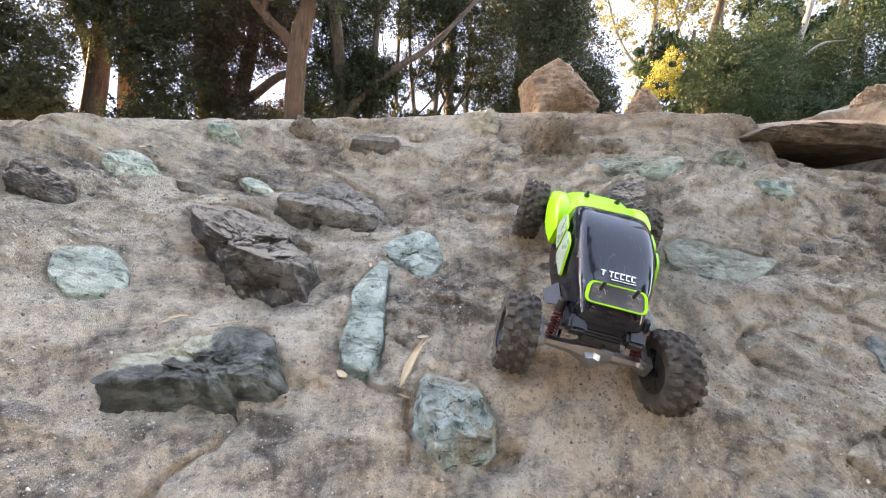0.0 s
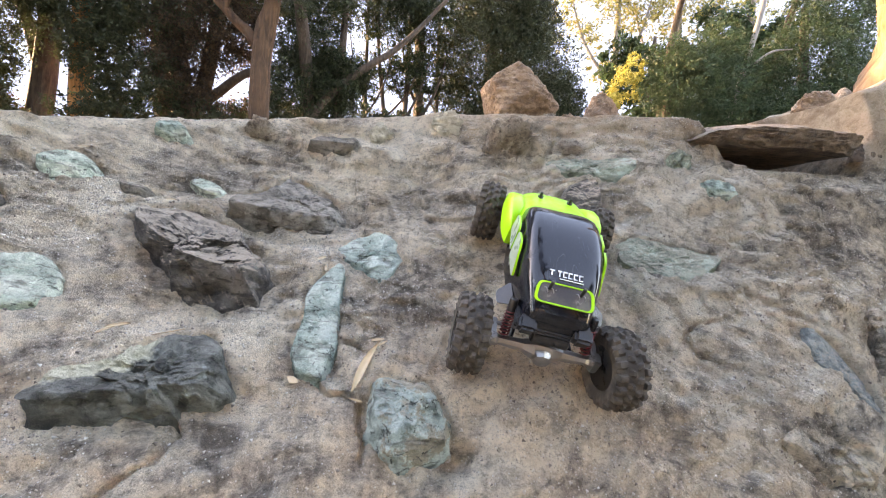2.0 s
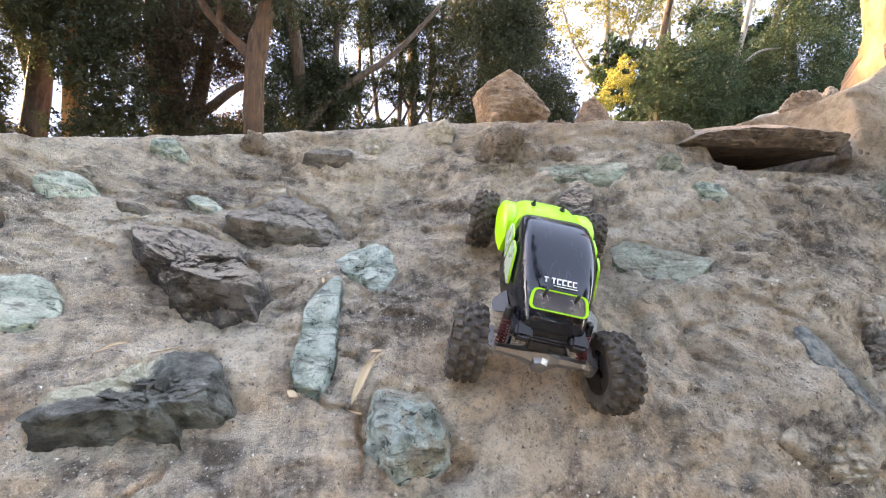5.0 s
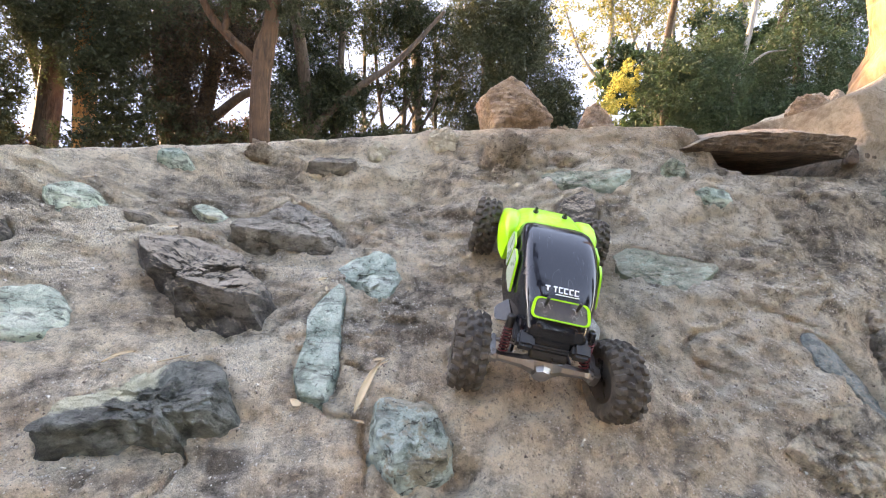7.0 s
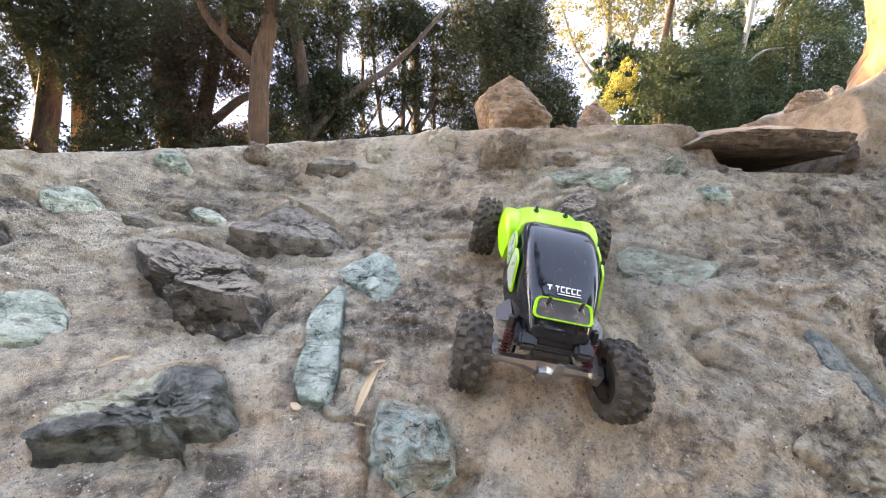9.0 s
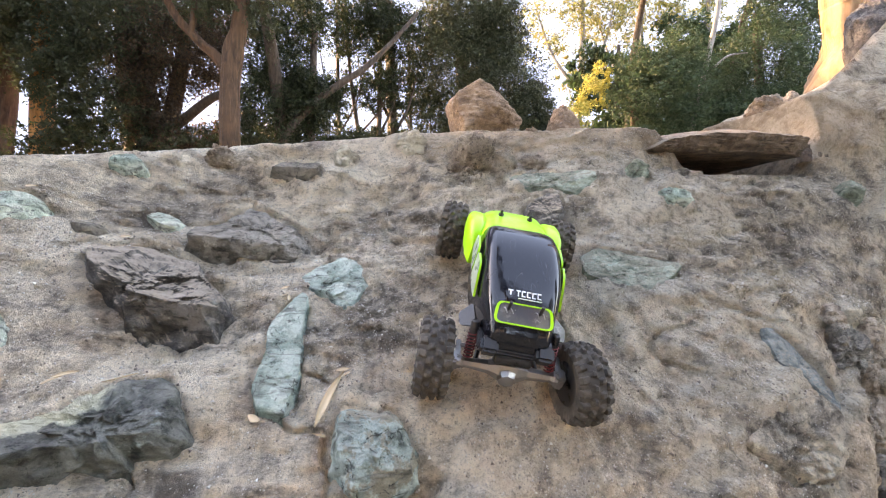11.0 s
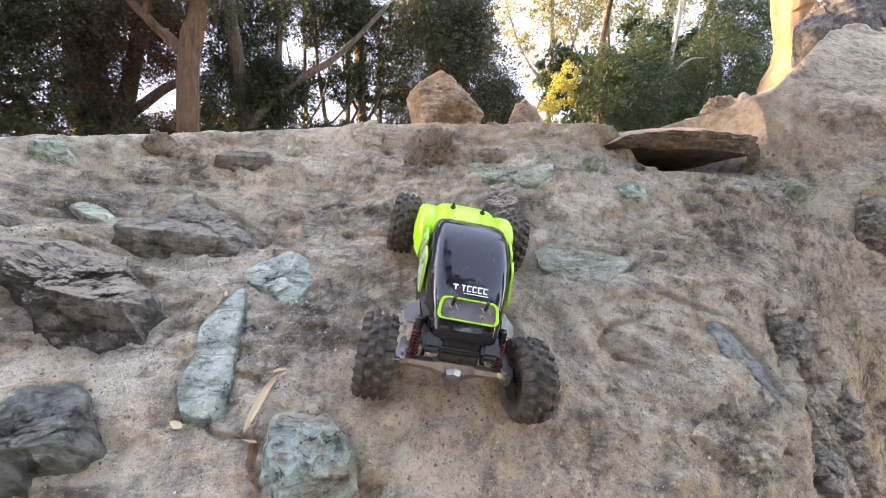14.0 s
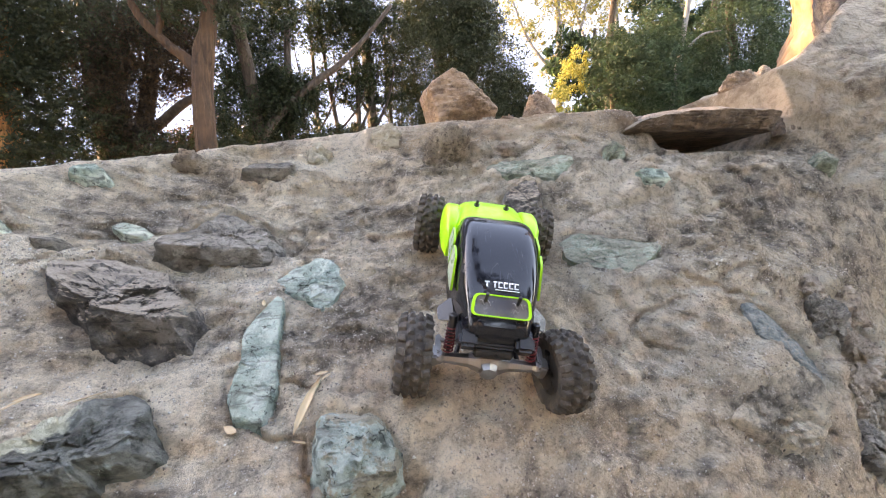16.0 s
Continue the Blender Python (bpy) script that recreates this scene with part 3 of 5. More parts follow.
ROCK_LOG = rock("grey_green_rock_with_cream_face", (0.25, 0.265, 0.23), (0.115, 0.125, 0.108), (0.033, 0.036, 0.033), (0.36, 0.42, 0.38), 0.66, dust=0.12, patch=(0.68, 0.64, 0.46))
ROCKS = dict(ROCK_TAN=ROCK_TAN, ROCK_MIXED=ROCK_MIXED, ROCK_DARK=ROCK_DARK, ROCK_TEAL=ROCK_TEAL, ROCK_PALE=ROCK_PALE, ROCK_OLIVE=ROCK_OLIVE, ROCK_GREY=ROCK_GREY, ROCK_RED=ROCK_RED, ROCK_CREAM=ROCK_CREAM, ROCK_CRUST=ROCK_CRUST, ROCK_LOG=ROCK_LOG, SOIL=SOIL, ROCK_SLATE=ROCK_SLATE)


# ---- meshes ----
def mesh_object(name, verts, faces, mat, parent=None, smooth=True, label=""):
    me = bpy.data.meshes.new(name)
    me.from_pydata([tuple(map(float, v)) for v in verts], [], [tuple(map(int, f)) for f in faces])
    me.materials.append(mat)
    if smooth:
        me.shade_smooth()
    ob = new(name, me)
    if parent:
        ob.parent = parent
    if label:
        ob["label"] = label
    return ob


def quads(rows, cols, closed=False):
    r, c = np.meshgrid(np.arange(rows - 1), np.arange(cols if closed else cols - 1), indexing="ij")
    r, c = r.ravel(), c.ravel()
    d = (c + 1) % cols
    return np.stack([r * cols + c, r * cols + d, (r + 1) * cols + d, (r + 1) * cols + c], 1)


def fast_mesh(name, verts, faces, mat, parent=None, smooth=True):
    """A mesh from arrays of points (n x 3) and of faces, all with as many corners."""
    me = bpy.data.meshes.new(name)
    k = faces.shape[1]
    me.vertices.add(len(verts))
    me.vertices.foreach_set("co", np.asarray(verts, np.float32).ravel())
    me.loops.add(faces.size)
    me.loops.foreach_set("vertex_index", faces.astype(np.int32).ravel())
    me.polygons.add(len(faces))
    me.polygons.foreach_set("loop_start", np.arange(0, faces.size, k, dtype=np.int32))
    me.update(calc_edges=True)
    me.validate()
    me.materials.append(mat)
    if smooth:
        me.shade_smooth()
    ob = new(name, me)
    if parent:
        ob.parent = parent
    return ob


def spaced(lo, a, b, hi, step, growth):
    """Even steps from a to b, growing ones out to lo and hi."""
    mid = list(np.arange(a, b, step))
    right, s = [b], step
    while right[-1] < hi:
        s *= growth
        right.append(right[-1] + s)
    left, s = [], step
    at = a
    while at > lo:
        s *= growth
        at -= s
        left.append(at)
    return np.array(left[::-1] + mid + right)


# ---- the ground: one sheet, from the foot of the bank over its crest to the horizon ----
gx = spaced(-120, -0.85, 1.35, 120, 0.0032, 1.035)
gv = spaced(-90, -0.44, 0.66, 160, 0.0032, 1.04)
X, V = np.meshgrid(gx, gv, indexing="xy")
W = land(X, V)
gp = np.stack([X.ravel(), 0.65 + V.ravel() * CT - W.ravel() * ST, 0.72 + V.ravel() * ST + W.ravel() * CT], 1)
ground = fast_mesh("ground", gp, quads(len(gv), len(gx)), SOIL)
tagged(ground, "dusty grey-brown dirt bank with embedded stones", "ground", kind="structure")


# ---- the pale sky far behind the trees ----
def sky_backdrop():
    """A plain upright sweep of pale blue sky, beyond everything."""
    m, n, l, b = material("pale_blue_sky", 1.0)
    e = n.new("ShaderNodeEmission")
    e.inputs["Color"].default_value = (0.072, 0.108, 0.186, 1)
    l.new(e.outputs[0], n["Material Output"].inputs["Surface"])
    n.remove(b)
    cols, rows = 48, 6
    az = np.radians(np.linspace(-47.5, 57, cols))
    z = np.linspace(-4, 90, rows)
    p = np.stack([np.tile(110 * np.sin(az), rows), np.tile(110 * np.cos(az), rows), np.repeat(z, cols)], 1)
    ob = fast_mesh("backdrop", p, quads(rows, cols), m)
    return tagged(ob, "plain pale blue sky beyond the trees", "sky", kind="structure")


sky_backdrop()


# ---- stones ----
def stone(name, label, x, v, radii, high, mat, tilt=(0, 0), power=3.0, seed=0, cuts=7, relief=0.12, sink=0.03, out=0.0, upright=False, group="", category="stone", cut_depth=0.72, fine=1.0, turn=0.0, chipped=1.0, at=None, lean=(0, 0, 0), planes=(), dents=()):
    """A stone set in the bank: radii in millimetres, evenly round it from the right hand side, counter-clockwise seen from outside."""
    rng = np.random.RandomState(seed)
    rings, spokes = (58, 200) if max(radii) > 95 else (40, 130) if max(radii) > 50 else (22, 80)
    th = np.linspace(0, 2 * np.pi, spokes, endpoint=False)
    R = outline(radii, th) * (1.0 if at else 1.1)
    size = R.mean()
    base, ease = Vector(at or (0, 0, 0)), (0.0, 0.0)
    if not at:
        # it sits on the plane that the soil round it makes
        a, b = np.cos(th + turn) * (R + 0.012), np.sin(th + turn) * (R + 0.012)
        lie = np.linalg.lstsq(np.stack([a, b, np.ones(spokes)], 1), land(x + a, v + b), rcond=None)[0]
        ease = lie[:2]
        base = Vector((x, 0.65 + v * CT - lie[2] * ST, 0.72 + v * ST + lie[2] * CT))
    rho = np.linspace(0.02, 1, rings) ** 0.8
    A, B = np.outer(rho, R * np.cos(th + turn)), np.outer(rho, R * np.sin(th + turn))
    H = high * (1 - np.repeat(rho[:, None], spokes, 1) ** power) + (A * tilt[0] + B * tilt[1]) * (1 - rho[:, None] ** 8)
    H -= sink * rho[:, None] ** 10
    if planes:
        # hewn by planes (height, rise across, rise up the slope), steep at its rim
        H = np.min([h0 + ga * A + gb * B for h0, ga, gb in planes] + [(1 - rho[:, None]) * np.maximum(R, 0.05)[None] * 2.4 - 0.014], 0)
        for da, db, wide, deep in dents:
            H = H - deep * np.exp(-((A - da) ** 2 + (B - db) ** 2) / wide**2)
    H += A * ease[0] + B * ease[1]
    p = np.stack([A.ravel(), B.ravel(), H.ravel()], 1)
    for _ in range(cuts):
        d = rng.normal(size=3)
        d[2] = abs(d[2]) * 0.6 + 0.25
        d /= np.linalg.norm(d)
        reach = (p @ d).max()
        over = np.maximum(p @ d - reach * rng.uniform(cut_depth, 0.95), 0)
        p = p - over[:, None] * d * 0.92
    off = rng.uniform(0, 50, 3)
    side = p / np.maximum(np.linalg.norm(p, axis=1), 1e-6)[:, None]
    side[:, 2] = np.abs(side[:, 2]) + 0.5
    side /= np.linalg.norm(side, axis=1)[:, None]
    bed = p @ (np.array((0.25, 0.75, 0.6)) + rng.uniform(-0.25, 0.25, 3))
    shift = relief * size * (fbm(p + off, size * 0.9, 3) * 0.5 - 0.7 * np.abs(fbm(p * (1, 1, 1.6) + off + 9, size * 0.5, 5, 0.55)) + 0.2)
    shift += relief * size * 0.22 * np.tanh(3 * np.sin(bed / size * 9 + 2.5 * fbm(p + off + 4, size * 0.8, 3)))
    shift += 0.035 * size * fine * fbm(p + off, size * 0.16, 3)
    # fractured faces: flat chips that meet in edges
    chips = ((28, 0.55, 0.10), (160, 0.6, 0.045)) if size > 0.062 else ((14, 0.5, 0.08), (50, 0.5, 0.03))
    for cells, lean_by, most in chips:
        seeds = p[rng.randint(0, len(p), cells)]
        ways = rng.normal(size=(cells, 3))
        near = np.argmin(((p[:, None, :] - seeds[None]) ** 2).sum(2), 1)
        chip = ((p - seeds[near]) * ways[near]).sum(1) * lean_by
        shift += np.clip(chip, -most * size, most * size) * min(1.0, relief * 9) * 0.8 * chipped
    if planes:
        shift *= np.repeat(1 - 0.75 * rho**5, spokes)
    p = p + side * shift[:, None]
    faces = quads(rings, spokes, True)
    p = np.vstack([p, p[:spokes].mean(0)])
    ob = fast_mesh(name, p, faces, mat)
    bm = bmesh.new()
    bm.from_mesh(ob.data)
    bm.verts.ensure_lookup_table()
    for s in range(spokes):
        bm.faces.new((bm.verts[s], bm.verts[(s + 1) % spokes], bm.verts[len(p) - 1]))
    bmesh.ops.recalc_face_normals(bm, faces=bm.faces)
    bm.to_mesh(ob.data)
    bm.free()
    ob.data.shade_flat()
    ob.matrix_world = Matrix.Translation(base) @ pose(0, 0, 0, *lean) @ (Matrix.Identity(4) if upright else Matrix.Rotation(TILT, 4, "X"))
    return tagged(ob, label, category, group)


for given, more in BANKED:
    stone(*given[:6], ROCKS[given[6]], *given[7:], **more)


def hewn(name, label, category, at, planes, mat, seed, relief=0.006, grain=0.05):
    """A free-standing block cut by planes (normal, distance) round its middle, with a broken, weathered skin."""
    bm = bmesh.new()
    bmesh.ops.create_icosphere(bm, subdivisions=6, radius=1)
    d = np.array([v.co for v in bm.verts])
    d /= np.linalg.norm(d, axis=1)[:, None]
    ns = np.array([p[0] for p in planes], float)
    ns /= np.linalg.norm(ns, axis=1)[:, None]
    hs = np.array([p[1] for p in planes])
    along = d @ ns.T
    reach = np.where(along > 0.05, hs / np.maximum(along, 0.05), 9.0)
    k = 0.004
    r = -k * np.log(np.exp(-np.minimum(reach, 1.0) / k).sum(1))
    q = d * r[:, None]
    off = seed * 3.7
    r = r + relief * fbm(q + off, grain * 1.6, 4) - relief * 1.2 * np.abs(fbm(q + off + 9, grain, 5)) + relief * 0.5 * np.tanh(5 * fbm(q * (1, 1, 2.2) + off + 5, grain * 0.7, 3))
    for v, p in zip(bm.verts, d * r[:, None]):
        v.co = p
    me = bpy.data.meshes.new(name)
    bm.to_mesh(me)
    bm.free()
    me.materials.append(mat)
    ob = new(name, me)
    ob.location = at
    return tagged(ob, label, category)


hewn("boulder", "orange-brown angular boulder on the crest", "boulder", (0.372, 1.3, 1.283), (((-0.98, -0.1, -0.2), 0.113), ((-0.57, -0.1, 0.82), 0.103), ((0.62, 0.1, 0.78), 0.046), ((-0.3, -0.93, 0.22), 0.085), ((0.5, -0.82, 0.25), 0.080), ((0.97, 0.0, -0.2), 0.118), ((0, 1, 0.15), 0.1), ((0, 0, -1), 0.12), ((0.25, -0.85, -0.5), 0.088)), ROCK_RED, 5, relief=0.0045, grain=0.06)
stone("stone", "small dark brown stone beside the boulder", 0, 0, (34, 32, 28, 26, 28, 32, 34, 30), 0.055, ROCK_CRUST, power=4, seed=68, upright=True, at=(0.43, 1.19, 1.145))
stone("mound", "low red-brown dirt mound on the crest", 0, 0, (92, 80, 70, 64, 70, 80, 92, 80, 70, 64, 70, 80), 0.155, ROCK_RED, power=1.7, seed=70, cuts=1, relief=0.10, upright=True, at=(0.62, 1.25, 1.14), category="mound")
stone("mound", "low red-brown dirt mound on the crest", 0, 0, (70, 60, 54, 50, 54, 60, 70, 64, 54, 50, 54, 62), 0.07, ROCK_RED, power=1.7, seed=71, cuts=3, relief=0.14, upright=True, at=(0.51, 1.26, 1.155), category="mound")


def slab():
    """A layered plate of sandstone: a thin tip at one end, its front edge broken in beds, the underside set back."""
    cols, beds = 150, 15
    u = np.linspace(0, 1, cols)
    x = 0.757 + 0.495 * u
    z_top = np.interp(x, (0.757, 0.80, 0.87, 0.95, 1.05, 1.25), (1.094, 1.122, 1.150, 1.170, 1.172, 1.166)) + 0.004 * fbm(np.stack([x, x * 0, x * 0 + 3], 1), 0.07, 3)
    z_low = np.interp(x, (0.757, 0.83, 0.89, 1.02, 1.13, 1.25), (1.086, 1.086, 1.094, 1.092, 1.092, 1.09))
    shut = 0.75 + 0.25 * np.clip((1 - u) / 0.012, 0, 1) ** 0.5
    mid = (z_top + z_low) / 2
    z_top, z_low = mid + (z_top - mid) * shut, mid + (z_low - mid) * shut
    front = 0.975 + 0.02 * (2 * u - 1.1) ** 2 + 0.03 * fbm(np.stack([x, x * 0, x * 0], 1), 0.14, 4)
    edge = z_low + np.clip((z_top - z_low) * 0.62, 0.004, 0.045)
    rows = []
    for k in range(14):
        f = 1 - k / 13
        rise = min(1.0, f * 2.4)
        rows.append(np.stack([x, front + 0.45 * f, edge + (z_top + 0.012 - edge) * (rise ** 0.7) + 0.03 * f], 1))
    rng = np.random.RandomState(7)
    steps = np.cumsum(rng.uniform(-0.4, 1.0, beds)) * 0.002
    for k in range(beds):
        f = k / (beds - 1)
        z = edge + (z_low - edge) * f
        broken = 0.006 * fbm(np.stack([x, x * 0 + (k // 3) * 3.0, x * 0 + 0.2 * k], 1), 0.05, 4)
        rows.append(np.stack([x, front + steps[k] + broken + 0.02 * f * f, z], 1))
    for k in range(8):
        f = (k + 1) / 8
        rows.append(np.stack([x, front + 0.05 + 0.40 * f, z_low + 0.012 * f], 1))
    p = np.vstack(rows)
    p = p + 0.0035 * np.stack([fbm(p + 5, 0.03, 3), fbm(p + 15, 0.03, 3), fbm(p * (1, 1, 3) + 25, 0.05, 4)], 1)
    ob = fast_mesh("slab", p - np.array((1.02, 1.1, 1.12)), quads(len(rows), cols), ROCK_SAND)
    bm = bmesh.new()
    bm.from_mesh(ob.data)
    bmesh.ops.holes_fill(bm, edges=[e for e in bm.edges if e.is_boundary])
    bmesh.ops.recalc_face_normals(bm, faces=bm.faces)
    bm.to_mesh(ob.data)
    bm.free()
    ob.data.shade_flat()
    ob.location = (1.02, 1.1, 1.12)
    return tagged(ob, "flat overhanging sandstone slab with a shadowed underside", "rock")


slab()
stone("slab", "thin red sandstone slab under a larger one", 0, 0, oblong(230, 90, 6, 0.12, 2.4), 0.035, ROCK_SAND, (0, 0), 7, 73, 4, 0.05, 0.02, category="rock", upright=True, at=(1.05, 1.28, 0.985), lean=(-2, -1, -5), cut_depth=0.85)
for name, at, rad, high, seed, mat in (
    ("stone", (1.585, 1.47, 1.345), (128, 104, 84, 76, 84, 104, 126, 104, 84, 76, 84, 106), 0.12, 74, ROCK_TAN),
    ("stone", (1.74, 1.5, 1.41), (80, 70, 60, 58, 60, 66, 82, 66, 60, 58, 60, 66), 0.085, 75, ROCK_TAN),
    ("stone", (1.5, 1.38, 1.35), (90, 76, 62, 56, 60, 78, 96, 78, 62, 56, 60, 76), 0.06, 76, ROCK_RED),
    ("stone", (1.335, 1.06, 1.11), (46, 40, 32, 28, 32, 40, 46, 40, 32, 28, 32, 40), 0.035, 77, ROCK_SAND),
    ("stone", (0.72, 1.10, 1.075), (50, 40, 30, 26, 30, 42, 52, 40, 30, 26, 30, 40), 0.035, 78, ROCK_CRUST),
    ("stone", (0.79, 1.10, 1.04), (56, 40, 30, 26, 30, 44, 60, 42, 30, 26, 30, 42), 0.02, 79, ROCK_RED),
):
    stone(name, "broken brown stone along the top of the bank", 0, 0, rad, high, mat, power=4, seed=seed, cuts=7, upright=True, at=at, group="stones along the crest")
for at, rad, high, seed in (((3.75, 2.62, 2.55), 260, 0.4, 80), ((4.15, 2.6, 2.5), 330, 0.5, 81), ((3.5, 2.55, 2.5), 150, 0.26, 82)):
    stone("rock", "dark fractured rock at the top of the bank", 0, 0, (rad,) * 12, high, ROCK_BLACK, power=5, seed=seed, cuts=10, sink=0.3, upright=True, at=at, cut_depth=0.6, group="dark rocks")


# ---- trees ----
def bark(name, light, base, dark, scale=1.0):
    m, n, l, b = material(name, 0.9)
    c = n.new("ShaderNodeTexCoord")
    mp = n.new("ShaderNodeMapping")
    mp.inputs["Scale"].default_value = (1, 1, 0.18)
    l.new(c.outputs["Object"], mp.inputs[0])
    t = n.new("ShaderNodeTexNoise")
    t.inputs["Scale"].default_value, t.inputs["Detail"].default_value, t.inputs["Distortion"].default_value = 22 * scale, 8, 0.7
    l.new(mp.outputs[0], t.inputs["Vector"])
    big = noise_node(n, l, 3, 4)
    col = ramp(n, l, t.outputs["Fac"], (0.33, dark), (0.52, base), (0.68, light))
    col = mix(n, l, ramp(n, l, big, (0.4, grey(0)), (0.65, grey(0.6))), col, light)
    l.new(col, b.inputs["Base Color"])
    bumped(n, l, b, (t.outputs["Fac"], 0.8, 0.03))
    return m


def foliage(name, a, bcol, through=0.4):
    m, n, l, b = material(name, 0.6)
    info = n.new("ShaderNodeNewGeometry")
    col = ramp(n, l, info.outputs["Random Per Island"], (0.1, a), (0.9, bcol))
    l.new(col, b.inputs["Base Color"])
    t = n.new("ShaderNodeBsdfTranslucent")
    l.new(col, t.inputs["Color"])
    k = n.new("ShaderNodeMixShader")
    k.inputs[0].default_value = through
    l.new(b.outputs[0], k.inputs[1])
    l.new(t.outputs[0], k.inputs[2])
    l.new(k.outputs[0], n["Material Output"].inputs["Surface"])
    return m


BARK_TAN = bark("tan_bark", (0.095, 0.050, 0.025), (0.056, 0.028, 0.014), (0.02, 0.010, 0.005))
# the red bark is brightened to stand in for sun on the trunk
BARK_RED = bark("sun_bright_red_fibrous_bark", (0.50, 0.24, 0.09), (0.36, 0.16, 0.055), (0.12, 0.05, 0.02))
BARK_DARK = bark("dark_bark", (0.078, 0.060, 0.048), (0.045, 0.033, 0.025), (0.018, 0.013, 0.011))
BARK_PALE = bark("smooth_pale_bark", (0.31, 0.205, 0.125), (0.225, 0.13, 0.07), (0.11, 0.055, 0.026), 0.6)
BARK_WHITE = bark("grey_white_bark", (0.24, 0.225, 0.21), (0.17, 0.16, 0.15), (0.08, 0.075, 0.07), 0.8)
LEAF_OLIVE = foliage("olive_leaves", (0.026, 0.036, 0.015), (0.045, 0.057, 0.025))
LEAF_DARK = foliage("dark_green_leaves", (0.014, 0.024, 0.010), (0.024, 0.039, 0.013))
LEAF_GREEN = foliage("green_leaves", (0.023, 0.047, 0.021), (0.041, 0.074, 0.032), 0.45)
LEAF_BROWN = foliage("brown_dry_leaves", (0.031, 0.022, 0.014), (0.081, 0.053, 0.028))
LEAF_YELLOW = foliage("yellow_leaves", (0.20, 0.21, 0.05), (0.44, 0.40, 0.11), 0.5)
LEAF_AIRY = foliage("pale_yellow_green_leaves", (0.096, 0.112, 0.040), (0.288, 0.256, 0.072), 0.5)


def limb(name, points, radii, mat, parent, sides=14, seed=0, wobble=0.08):
    """A round tapering limb through points."""
    rng = np.random.RandomState(seed)
    pts = [Vector(p) for p in points]
    dense, rads = [], []
    for i in range(len(pts) - 1):
        before, after = pts[max(i - 1, 0)], pts[min(i + 2, len(pts) - 1)]
        for k in range(8):
            t = k / 8
            a, b = pts[i], pts[i + 1]
            q = 0.5 * ((2 * a) + (b - before) * t + (2 * before - 5 * a + 4 * b - after) * t * t + (3 * a - before - 3 * b + after) * t**3)
            dense.append(q)
            rads.append(radii[i] * (1 - t) + radii[i + 1] * t)
    dense.append(pts[-1])
    rads.append(radii[-1])
    verts = []
    side = Vector((1, 0, 0))
    phase = rng.uniform(0, 6)
    for i, (q, r) in enumerate(zip(dense, rads)):
        way = (dense[min(i + 1, len(dense) - 1)] - dense[max(i - 1, 0)]).normalized()
        side = (side - way * side.dot(way)).normalized()
        other = way.cross(side)
        for k in range(sides):
            a = 2 * math.pi * k / sides
            rr = r * (1 + wobble * math.sin(3 * a + phase + i * 0.35) + wobble * 0.6 * math.sin(5 * a - i * 0.22) + rng.uniform(-0.03, 0.03))
            verts.append(q + (side * math.cos(a) + other * math.sin(a)) * rr)
    n = len(dense)
    faces = [tuple(f) for f in quads(n, sides, True)]
    faces.append(tuple(range((n - 1) * sides, n * sides)))
    return mesh_object(name, verts, faces, mat, parent)


def crown(name, blobs, count, size, mat, parent, seed, hang=0.3):
    """Leaves in clumps through ellipsoids (x, y, z, rx, ry, rz)."""
    rng = np.random.RandomState(seed)
    vol = np.array([b[3] * b[4] * b[5] for b in blobs]) ** 0.7
    share = vol / vol.sum()
    centres = []
    for b, s in zip(blobs, share):
        n = max(int(count * s), 20)
        clumps = max(n // 45, 4)
        d = rng.normal(size=(clumps, 3))
        d /= np.linalg.norm(d, axis=1)[:, None]
        d *= rng.uniform(0.25, 1.08, (clumps, 1)) ** 0.6
        mid = np.array(b[:3]) + d * np.array(b[3:])
        spread = 0.13 * np.array(b[3:]).mean()
        which = rng.randint(0, clumps, n)
        o = rng.normal(size=(n, 3)) * spread * rng.uniform(0.5, 1.3, (clumps, 1))[which]
        o[:, 2] *= 0.75
        centres.append(mid[which] + o)
    c = np.vstack(centres)
    n = len(c)
    way = rng.normal(size=(n, 3))
    way[:, 2] -= hang
    way /= np.linalg.norm(way, axis=1)[:, None]
    side = np.cross(way, rng.normal(size=(n, 3)))
    side /= np.linalg.norm(side, axis=1)[:, None]
    ln = size * rng.uniform(0.6, 1.3, (n, 1))
    a, b = way * ln * 0.55, side * ln * 0.3
    verts = np.stack([c - a + b, c - a - b * 0.6, c + a], 1).reshape(-1, 3)
    return fast_mesh(name, verts, np.arange(3 * n).reshape(n, 3), mat, parent, smooth=False)


def tree(label, limbs, crowns, name="tree", group=""):
    """limbs: (points, radii, bark); crowns: (blobs, count, leaf size, material, seed)."""
    t = new(name)
    first = limbs[0][0][0] if limbs else crowns[0][0][0][:3]
    t.location = first
    base = Vector(first)
    for i, (points, radii, mat) in enumerate(limbs):
        limb("trunk" if i == 0 else "limb", [Vector(p) - base for p in points], radii, mat, t, seed=i + int(abs(first[0]) * 10))
    for blobs, count, size, mat, seed in crowns:
        crown("crown", [(b[0] - base.x, b[1] - base.y, b[2] - base.z, *b[3:]) for b in blobs], count, size, mat, t, seed)
    return tagged(t, label, "tree" if name == "tree" else "bush", group)


